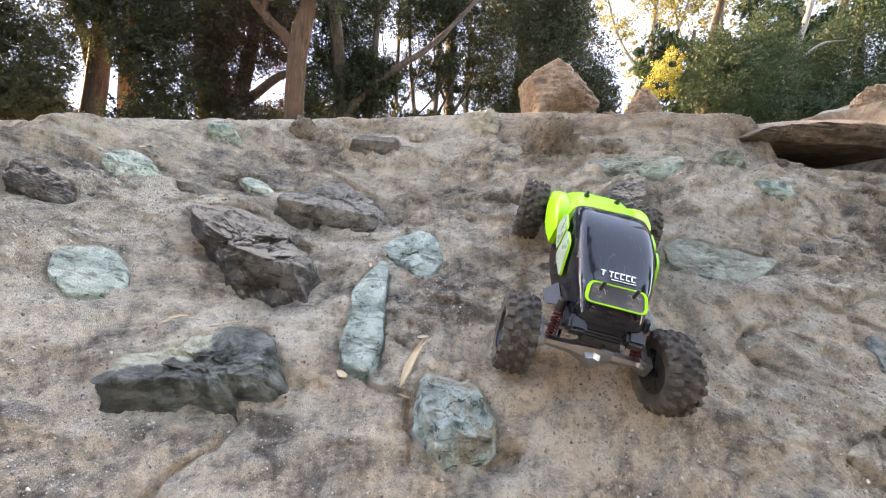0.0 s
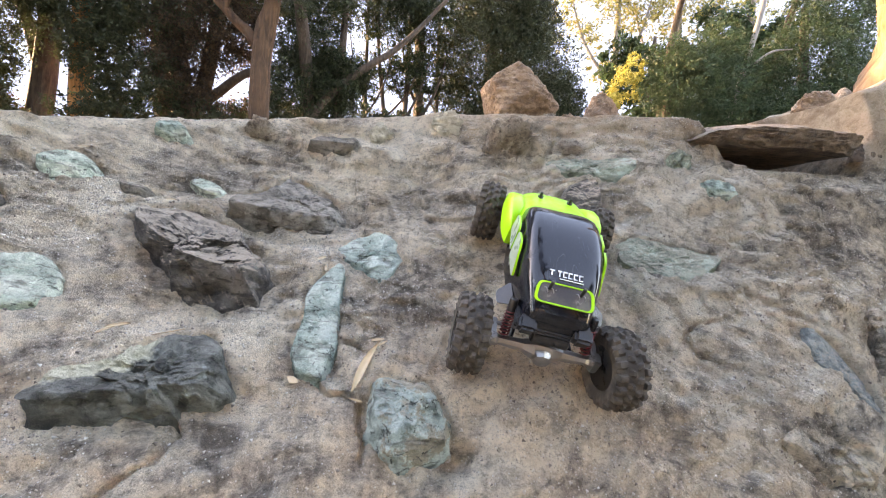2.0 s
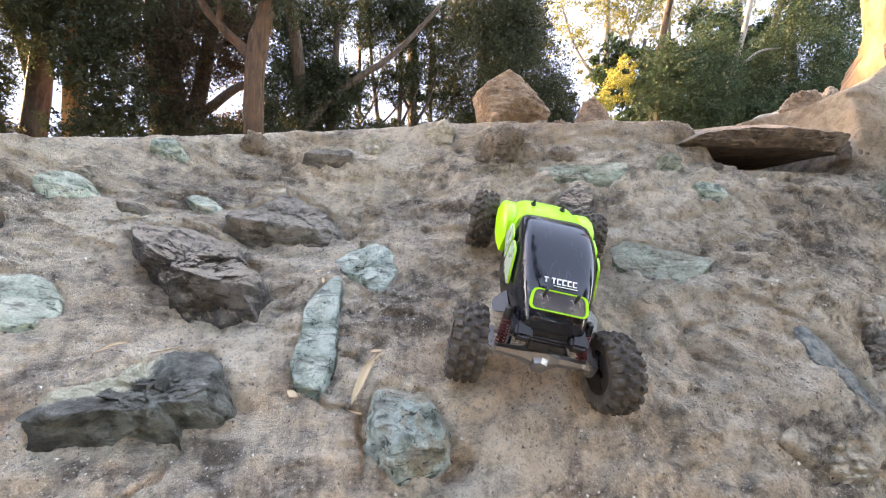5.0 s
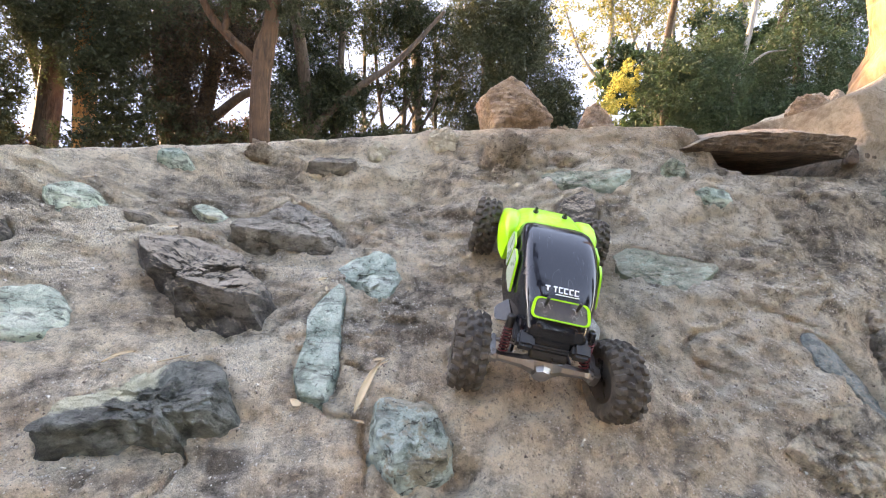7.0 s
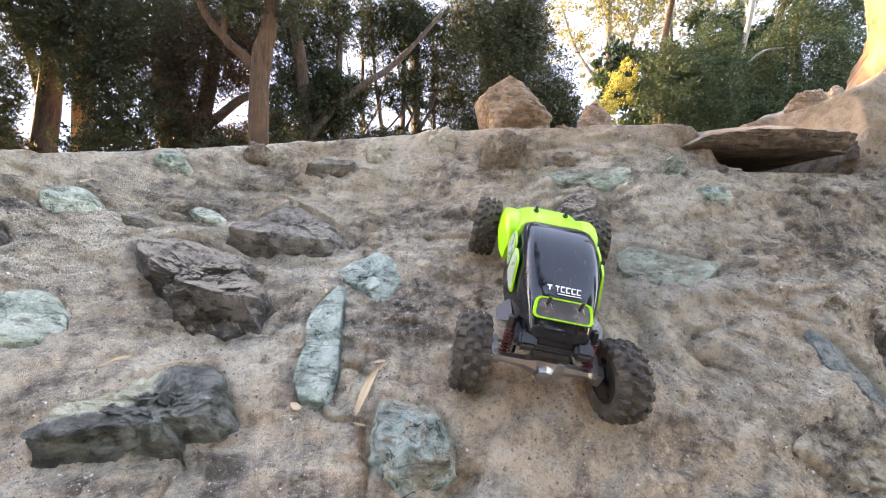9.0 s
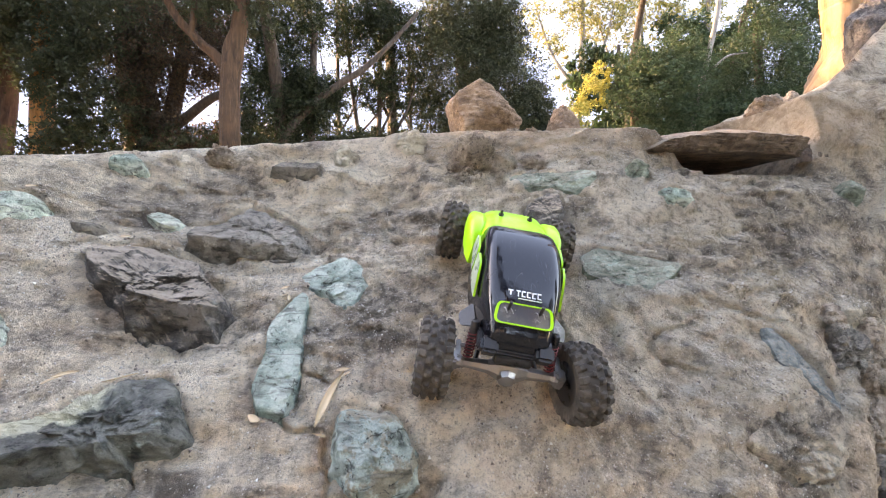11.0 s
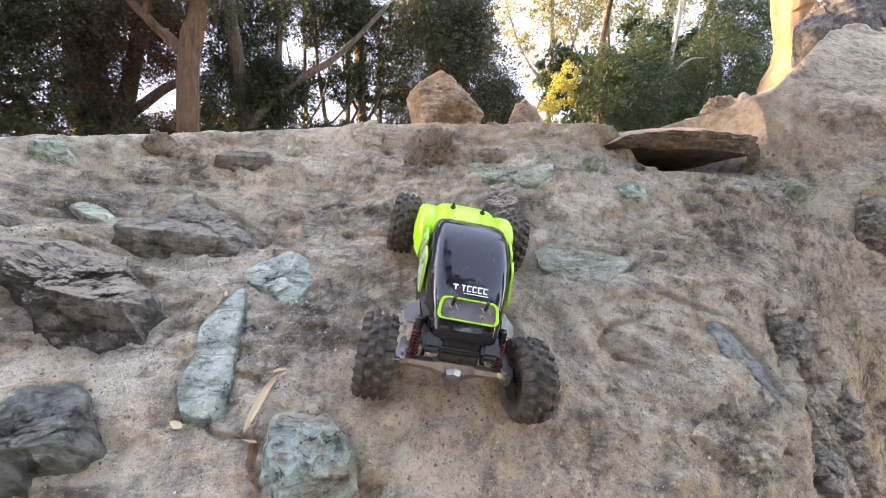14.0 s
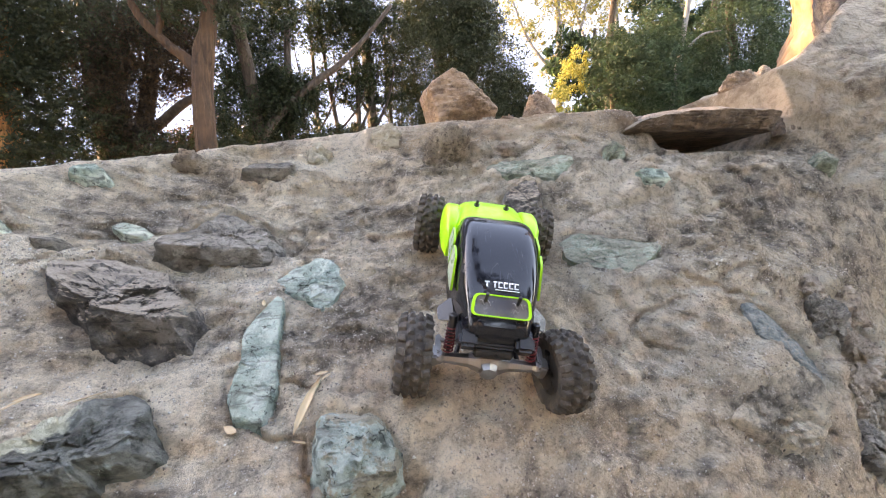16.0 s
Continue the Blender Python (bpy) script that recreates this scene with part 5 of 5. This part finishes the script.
def tyre_piece():
    """A moulded tyre: a turned carcass whose tread stands up in staggered lugs."""
    around, across = 266, 30
    pitch = 19
    verts = []
    for j in range(across):
        u = -1 + 2 * j / (across - 1)
        x = 0.0215 * math.copysign(min(1, abs(u) * 1.32) ** 0.9, u) if abs(u) < 0.76 else math.copysign(0.0235 - 0.0025 * ((abs(u) - 0.76) / 0.24) ** 2, u)
        r = 0.0530 - 0.0048 * (abs(u) / 0.76) ** 2.4 if abs(u) < 0.76 else 0.0482 - (0.0482 - 0.031) * (abs(u) - 0.76) / 0.24
        for k in range(around):
            turn = k / around * pitch
            lug = 0.0
            for at, wide, slant, shift, long in ((-0.58, 0.2, 0.25, 0.0, 0.30), (0.58, 0.2, -0.25, 0.5, 0.30), (-0.17, 0.15, -0.6, 0.42, 0.26), (0.2, 0.15, 0.6, 0.93, 0.26), (-0.80, 0.07, 0, 0.5, 0.2), (0.80, 0.07, 0, 0.0, 0.2)):
                d = (turn + shift + slant * (u - at) + 0.5) % 1 - 0.5
                a = min(1, max(0, (long - abs(d)) / 0.09)) * min(1, max(0, (wide - abs(u - at)) / 0.06))
                lug = max(lug, a)
            rr = r + (0.0052 if abs(u) < 0.78 else 0.0015) * lug
            xx = x + (math.copysign(0.0014, u) * lug if abs(u) > 0.7 else 0)
            t = 2 * math.pi * k / around
            verts.append(Vector((xx, rr * math.cos(t), rr * math.sin(t))))
    return verts, [tuple(f) for f in quads(across, around, True)]


def helix(a, b, r, turns, wire):
    a, b = Vector(a), Vector(b)
    m = Matrix.Translation(a) @ (b - a).to_track_quat("Z", "Y").to_matrix().to_4x4()
    n, ln = turns * 14, (b - a).length
    verts, sides = [], 6
    for i in range(n + 1):
        t = 2 * math.pi * i / 14
        c = Vector((r * math.cos(t), r * math.sin(t), ln * i / n))
        outw = Vector((math.cos(t), math.sin(t), 0))
        for k in range(sides):
            p = 2 * math.pi * k / sides
            verts.append(m @ (c + outw * wire * math.cos(p) + Vector((0, 0, wire * math.sin(p)))))
    return verts, [tuple(f) for f in quads(n + 1, sides, True)]


def loft(sections, sides=28, power=4.5):
    """A shell over sections (y, half width, z low, z high, taper), open below."""
    verts = []
    for y, h, lo, hi, taper in sections:
        for k in range(sides + 1):
            t = math.pi * k / sides
            c, s = math.cos(t), math.sin(t)
            x = h * math.copysign(abs(c) ** (2 / power), c)
            u = abs(s) ** (2 / power)
            verts.append(Vector((x * (1 - taper * u), y, lo + (hi - lo) * u)))
    faces = [tuple(f) for f in quads(len(sections), sides + 1)]
    faces += [tuple(range(sides + 1)), tuple(range((len(sections) - 1) * (sides + 1), len(sections) * (sides + 1)))]
    return verts, faces


def ring(corners, wide, normal_lift):
    """A flat frame round a polygon of corners, raised a little."""
    mid = sum(corners, Vector()) / len(corners)
    n = (corners[1] - corners[0]).cross(corners[2] - corners[1]).normalized()
    verts, faces = [], []
    k = len(corners)
    for c in corners:
        inward = (mid - c).normalized()
        for p, up in ((c, -0.001), (c, normal_lift), (c + inward * wide, normal_lift), (c + inward * wide, -0.001)):
            verts.append(p + n * up)
    for i in range(k):
        j = (i + 1) % k
        for e in range(4):
            f = (e + 1) % 4
            faces.append((i * 4 + e, j * 4 + e, j * 4 + f, i * 4 + f))
    return verts, faces


def plate(corners, thick=0.002):
    n = (corners[1] - corners[0]).cross(corners[2] - corners[1]).normalized() * thick
    k = len(corners)
    verts = list(corners) + [c + n for c in corners]
    return verts, [tuple(range(k)), tuple(range(2 * k - 1, k - 1, -1))] + [(i, (i + 1) % k, k + (i + 1) % k, k + i) for i in range(k)]


def rounded(corners, r, steps=4):
    """The polygon with its corners rounded."""
    out, k = [], len(corners)
    for i, c in enumerate(corners):
        a = c + (corners[i - 1] - c).normalized() * r
        b = c + (corners[(i + 1) % k] - c).normalized() * r
        for s in range(steps + 1):
            t = s / steps
            out.append(a * (1 - t) ** 2 + c * 2 * t * (1 - t) + b * t * t)
    return out


def crawler():
    car = new("rc_crawler")
    tyre_mesh = rim_mesh = None
    for sy in (-1, 1):
        for sx in (-1, 1):
            spin = 17 * sx + 31 * sy
            turn_z = (2 if sx < 0 else 14) if sy < 0 else -3
            m = pose(sx * HALF_TRACK, sy * HALF_BASE, AXLE, 0, 0, turn_z) @ pose(0, 0, 0, spin, 0, 0 if sx > 0 else 180)
            if tyre_mesh is None:
                rim = part("wheel", (lathe([(-0.02, 0.027), (-0.02, 0.032), (0.02, 0.032), (0.02, 0.027), (0.008, 0.024), (0.004, 0.010), (-0.012, 0.010), (-0.016, 0.024)], 40)), BLACK, car, "black spoked wheel")
                tyre = part("tyre", tyre_piece(), RUBBER, rim, "dusty black lugged tyre")
                spoke = part("spoke", box(0.004, 0.006, 0.026, pose(0.008, 0, 0.016), 0.001), BLACK, rim)
                hub = part("hub", lathe([(0.002, 0.006), (0.016, 0.006), (0.018, 0.004)], 12), STEEL, rim, "silver wheel nut")
                tyre_mesh, rim_mesh, spoke_mesh, hub_mesh = tyre.data, rim.data, spoke.data, hub.data
            else:
                rim = new("wheel", rim_mesh)
                rim.parent = car
                rim["label"] = "black spoked wheel"
                tyre = new("tyre", tyre_mesh)
                tyre.parent = rim
                tyre["label"] = "dusty black lugged tyre"
                spoke = new("spoke", spoke_mesh)
                spoke.parent = rim
                hub = new("hub", hub_mesh)
                hub.parent = rim
                hub["label"] = "silver wheel nut"
            for k in range(1, 6):
                other = new("spoke", spoke_mesh)
                other.parent = rim
                other.matrix_local = pose(0, 0, 0, 60 * k, 0, 0)
            rim.matrix_local = m
    for sy in (-1, 1):
        y = sy * HALF_BASE
        prof = [(-0.082, 0.007), (-0.076, 0.010), (-0.066, 0.010), (-0.062, 0.007), (-0.028, 0.0098), (-0.013, 0.0165), (0.0, 0.0185), (0.013, 0.0165), (0.028, 0.0098), (0.062, 0.007), (0.066, 0.010), (0.076, 0.010), (0.082, 0.007)]
        piece = lathe(prof, 8, "X", pose(0, y, AXLE, 22.5))
        cover = lathe([(-0.022, 0.004), (-0.02, 0.012), (-0.012, 0.0155)], 8, "Y", pose(0, y, AXLE)) if sy < 0 else lathe([(0.012, 0.0155), (0.02, 0.012), (0.022, 0.004)], 8, "Y", pose(0, y, AXLE))
        axle = part("axle", join(piece, cover), STEEL, car, "worn silver axle tube with a faceted diff cover", smooth=False)
        for sx in (-1, 1):
            part("knuckle", join(box(0.013, 0.02, 0.026, pose(sx * 0.076, y, AXLE), 0.003), box(0.008, 0.03, 0.006, pose(sx * 0.072, y - sy * 0.014, AXLE + 0.011), 0.002)), STEEL if sy < 0 else BLACK, axle)
            part("link", rod((sx * 0.045, y - sy * 0.008, AXLE - 0.006), (sx * 0.022, sy * 0.03, AXLE + 0.004), 0.0035), BLACK, car)
            top = (sx * 0.056, y - sy * 0.028, AXLE + 0.06)
            low = (sx * 0.058, y - sy * 0.002, AXLE + 0.008)
            shock = part("shock_absorber", join(rod(low, top, 0.0028), rod(Vector(low).lerp(Vector(top), 0.55), top, 0.0062)), BLACK, car, "black shock absorber with a red spring")
            part("spring", helix(Vector(low).lerp(Vector(top), 0.06), Vector(low).lerp(Vector(top), 0.72), 0.0062, 8, 0.0012), RED, shock, "red coil spring")
        part("tie_rod", rod((-0.07, y - 0.02 * sy, AXLE + 0.011), (0.07, y - 0.02 * sy, AXLE + 0.011), 0.0028), STEEL, axle)
    part("skid_plate", join(box(0.05, 0.11, 0.012, pose(0, 0, AXLE + 0.002), 0.003), box(0.036, 0.24, 0.028, pose(0, 0, AXLE + 0.03), 0.004), rod((0, -0.13, AXLE + 0.005), (0, 0.13, AXLE + 0.005), 0.004)), BLACK, car, "black skid plate and chassis rails")
    z = AXLE
    shell = part("body_shell", loft([
        (-0.160, 0.038, z + 0.050, z + 0.066, 0.06), (-0.156, 0.042, z + 0.046, z + 0.080, 0.07), (-0.148, 0.045, z + 0.042, z + 0.0858, 0.08), (-0.130, 0.050, z + 0.036, z + 0.0960, 0.10), (-0.112, 0.055, z + 0.031, z + 0.1055, 0.10), (-0.09, 0.060, z + 0.026, z + 0.1135, 0.11),
        (-0.06, 0.064, z + 0.022, z + 0.1205, 0.12), (-0.03, 0.066, z + 0.018, z + 0.1235, 0.13), (0.0, 0.067, z + 0.016, z + 0.1225, 0.13), (0.022, 0.066, z + 0.018, z + 0.1175, 0.13), (0.040, 0.065, z + 0.02, z + 0.1085, 0.13), (0.05, 0.062, z + 0.022, z + 0.098, 0.13)], sides=44, power=7.5), SHELL, car, "glossy black polycarbonate cab shell")
    # lime rear deck with fender humps
    part("rear_deck", loft([(0.040, 0.061, z + 0.045, z + 0.1045, 0.08), (0.055, 0.066, z + 0.045, z + 0.0975, 0.14), (0.085, 0.070, z + 0.045, z + 0.0885, 0.24), (0.118, 0.068, z + 0.045, z + 0.0785, 0.26), (0.142, 0.062, z + 0.045, z + 0.070, 0.26), (0.152, 0.056, z + 0.045, z + 0.060, 0.26)], power=5), LIME, car, "lime green rear deck")
    for sx in (-1, 1):
        m = Matrix.Translation((sx * 0.066, 0, 0))
        v, f = loft([(0.034, 0.006, z + 0.024, z + 0.060, 0.15), (0.048, 0.014, z + 0.032, z + 0.080, 0.12), (0.066, 0.0185, z + 0.040, z + 0.0865, 0.12), (0.095, 0.0195, z + 0.046, z + 0.083, 0.12), (0.12, 0.018, z + 0.046, z + 0.074, 0.12), (0.142, 0.014, z + 0.042, z + 0.060, 0.12)], power=3.6)
        part("rear_fender", ([m @ p for p in v], f), LIME, car, "lime green rear fender hump")
        part("body_post", join(rod((sx * 0.026, 0.112, z + 0.072), (sx * 0.026, 0.112, z + 0.092), 0.0025), lathe([(0, 0.005), (0.002, 0.005)], 12, "Z", pose(sx * 0.026, 0.112, z + 0.082))), BLACK, car)
        # side windows, pale with lime edges
        def on_side(y, u):
            h = 0.0672 - max(0.0, -0.03 - y) * 0.085
            return Vector((sx * h * (1 - 0.13 * u ** 4) * 1.004, y, z + 0.018 + 0.1 * u))
        for shape in (((-0.088, 0.44), (-0.036, 0.40), (-0.026, 0.84), (-0.056, 0.86)), ((-0.028, 0.42), (0.030, 0.46), (0.022, 0.80), (-0.018, 0.84))):
            corners = [on_side(y, u) for y, u in shape]
            if sx > 0:
                corners.reverse()
            # the outside faces away from the middle
            n = (corners[1] - corners[0]).cross(corners[2] - corners[1])
            if n.x * sx < 0:
                corners.reverse()
            corners = rounded(corners, 0.008)
            win = part("side_window", plate([c + Vector((sx * 0.0012, 0, 0)) for c in corners], 0.0012), SIDE_PANE, shell, "pale window film with a lime edge")
            part("window_edge", ring(corners, 0.0024, 0.0022), LIME, win)
        v, f = plate(rounded([Vector((sx * 0.054, -0.124, z + 0.046)), Vector((sx * 0.076, -0.112, z + 0.030)), Vector((sx * 0.079, -0.094, z + 0.036)), Vector((sx * 0.060, -0.082, z + 0.048))], 0.005), 0.0022)
        part("front_fender", (v, f), BLACK, car, "black front fender flap")
        part("bumper_mount", join(box(0.024, 0.022, 0.022, pose(sx * 0.037, -0.160, z + 0.054, 20), 0.004), box(0.012, 0.03, 0.01, pose(sx * 0.046, -0.142, z + 0.046, 10), 0.002)), BLACK, car)
    part("bumper", join(box(0.054, 0.014, 0.012, pose(0, -0.156, z + 0.046, 25), 0.003), box(0.042, 0.014, 0.026, pose(0, -0.146, z + 0.034), 0.003), rod((-0.026, -0.160, z + 0.034), (0.026, -0.160, z + 0.034), 0.0085)), BLACK, car, "black nylon front bumper with a winch drum")
    # the clear panel in the bonnet
    def hood(x, y):
        return Vector((x, y, z + 0.0860 + (y + 0.148) * 0.56 + 0.0014))
    corners = [hood(-0.040, -0.1475), hood(0.040, -0.1475), hood(0.037, -0.122), hood(-0.037, -0.122)]
    panel = part("bonnet_panel", plate(rounded(corners, 0.008), 0.0015), PANE, shell, "scuffed clear panel with a lime rim")
    part("panel_rim", ring(rounded([c * 1 for c in corners], 0.009), 0.0038, 0.003), LIME, panel, "lime green rim")
    for sx in (-1, 1):
        post = part("body_post", join(rod(hood(sx * 0.021, -0.130), hood(sx * 0.021, -0.130) + Vector((0, -0.003, 0.017)), 0.0024)), BLACK, panel)
        part("body_clip", helix(hood(sx * 0.021 - 0.007, -0.134) + Vector((0, 0, 0.004)), hood(sx * 0.021 + 0.009, -0.134) + Vector((0, 0, 0.004)), 0.003, 2, 0.0006), STEEL, post)
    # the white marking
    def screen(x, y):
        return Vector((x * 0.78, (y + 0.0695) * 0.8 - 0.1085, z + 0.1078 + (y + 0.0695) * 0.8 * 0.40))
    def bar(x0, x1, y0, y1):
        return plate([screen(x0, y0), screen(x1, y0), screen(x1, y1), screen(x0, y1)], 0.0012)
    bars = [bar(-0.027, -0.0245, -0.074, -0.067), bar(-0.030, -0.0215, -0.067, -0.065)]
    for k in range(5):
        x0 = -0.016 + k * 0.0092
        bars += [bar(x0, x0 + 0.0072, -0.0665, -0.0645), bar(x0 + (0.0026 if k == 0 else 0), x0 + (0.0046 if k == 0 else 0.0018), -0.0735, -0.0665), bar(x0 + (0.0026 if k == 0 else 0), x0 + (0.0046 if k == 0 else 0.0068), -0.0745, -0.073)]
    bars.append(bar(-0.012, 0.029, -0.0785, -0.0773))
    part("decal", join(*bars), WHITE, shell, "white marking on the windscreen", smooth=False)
    return car


CAR_AT, CAR_FWD, CAR_UP = Vector((0.256, 0.619, 0.729)), Vector((-0.185, -0.75, -0.635)).normalized(), Vector((0.075, -0.655, 0.75))
car = crawler()
back = -CAR_FWD
up = (CAR_UP - back * CAR_UP.dot(back)).normalized()
across = back.cross(up)
turn_car = Matrix((across, back, up)).transposed().to_4x4()
car.matrix_world = Matrix.Translation(CAR_AT - up * AXLE) @ turn_car
tagged(car, "lime green and black radio-controlled rock crawler facing downhill", "rc car")


# ---- fallen leaves, twigs and grit ----
DRY_LEAF = plain("dry_tan_leaf", (0.50, 0.36, 0.22), 0.6, dust=0.25)


def fallen_leaf(x, v, length, width, angle, curl=0.15, mat=DRY_LEAF, label="dry tan leaf lying on the dirt"):
    rows, cols = 14, 5
    verts = []
    for i in range(rows):
        t = i / (rows - 1)
        w = width * math.sin(math.pi * min(0.98, t * 0.96 + 0.02)) ** 0.8 * (1 - 0.3 * t)
        for j in range(cols):
            s = j / (cols - 1) - 0.5
            verts.append(Vector((length * (t - 0.5), w * s + length * 0.05 * math.sin(t * 3), curl * length * (abs(s) * 0.5 + 0.35 * (t - 0.5) ** 2) + 0.0008)))
    top = [tuple(f) for f in quads(rows, cols)]
    k = len(verts)
    verts += [p - Vector((0, 0, 0.0006)) for p in verts]
    faces = top + [tuple(k + i for i in reversed(f)) for f in top]
    ob = mesh_object("leaf", verts, faces, mat)
    ob.matrix_world = Matrix.Translation(spot(x, v, 0.004)) @ Matrix.Rotation(TILT, 4, "X") @ pose(0, 0, 0, 0, 0, angle)
    return tagged(ob, label, "leaf", "fallen leaves")


fallen_leaf(-0.014, -0.19, 0.085, 0.012, 70)
for x, v, n, w, a in ((-0.005, -0.135, 0.02, 0.006, 10), (0.004, -0.15, 0.016, 0.003, 35), (-0.12, 0.03, 0.016, 0.006, 20), (-0.11, 0.012, 0.014, 0.006, 100), (-0.112, -0.206, 0.018, 0.011, 150), (-0.35, -0.155, 0.03, 0.006, 15), (-0.36, -0.165, 0.022, 0.004, 30), (-0.02, -0.232, 0.03, 0.004, 170), (0.66, 0.372, 0.02, 0.01, 40), (-0.42, 0.14, 0.02, 0.007, 0), (-0.29, 0.13, 0.016, 0.006, 20), (-0.62, 0.24, 0.03, 0.008, 5), (0.30, 0.53, 0.03, 0.004, 20), (1.0, -0.02, 0.03, 0.005, 60)):
    fallen_leaf(x, v, n, w, a)
# thin twigs along the top of the bank
for x, v, n, a in ((0.33, 0.5, 0.06, 25), (0.36, 0.52, 0.05, 65), (0.29, 0.48, 0.045, -20), (0.19, 0.55, 0.05, 10), (0.52, 0.44, 0.05, 40), (-0.29, -0.16, 0.05, 12), (-0.27, -0.175, 0.04, -25), (0.62, 0.45, 0.04, 80)):
    verts, faces = rod((-n / 2, 0, 0), (n / 2, 0.003, 0.002), 0.0009)
    twig = mesh_object("twig", verts, faces, DRY_LEAF)
    twig.matrix_world = Matrix.Translation(spot(x, v, 0.003)) @ Matrix.Rotation(TILT, 4, "X") @ pose(0, 0, 0, 0, 0, a)
    tagged(twig, "thin dry twig lying on the dirt", "twig", "twigs")

m, n, l, b = material("pale_grit", 0.85)
info = n.new("ShaderNodeNewGeometry")
l.new(ramp(n, l, info.outputs["Random Per Island"], (0.0, (0.16, 0.13, 0.11)), (0.5, (0.40, 0.35, 0.29)), (1.0, (0.78, 0.74, 0.67))), b.inputs["Base Color"])
GRIT = m


def grit():
    rng = np.random.RandomState(12)
    n = 54000
    x, v = rng.uniform(-0.8, 1.3, n), rng.uniform(-0.42, 0.58, n) 
    # more of it lower down and in the gullies
    keep = rng.uniform(0, 1, n) < 0.35 + 0.65 * (fbm(np.stack([x, v, x * 0], 1), 0.2, 3) > 0.05)
    x, v = x[keep], v[keep]
    n = len(x)
    w = land(x, v)
    size = (0.0009 + 0.0024 * rng.uniform(0, 1, n) ** 6) * np.where(v > 0.15, 0.8, 1.0)
    corner = np.array([(1, 0, -0.5), (-0.5, 0.87, -0.5), (-0.5, -0.87, -0.5), (0, 0, 0.9)], float)
    sides = np.array([(0, 1, 3), (1, 2, 3), (2, 0, 3), (0, 2, 1)])
    a = rng.uniform(0, 6.28, n)
    spun = np.stack([np.outer(np.cos(a), corner[:, 0]) - np.outer(np.sin(a), corner[:, 1]), np.outer(np.sin(a), corner[:, 0]) + np.outer(np.cos(a), corner[:, 1]), np.tile(corner[:, 2], (n, 1))], 2)
    shape = spun * rng.uniform(0.7, 1.4, (n, 4, 1)) * size[:, None, None]
    p = shape + np.stack([x, v, w + size * 0.3], 1)[:, None, :]
    p = p.reshape(-1, 3)
    world_p = np.stack([p[:, 0], 0.65 + p[:, 1] * CT - p[:, 2] * ST, 0.72 + p[:, 1] * ST + p[:, 2] * CT], 1)
    faces = (sides[None] + 4 * np.arange(n)[:, None, None]).reshape(-1, 3)
    ob = fast_mesh("grit", world_p, faces, GRIT, None, False)
    return tagged(ob, "pale grit and small pebbles scattered over the dirt", "grit", kind="stuff")


grit()
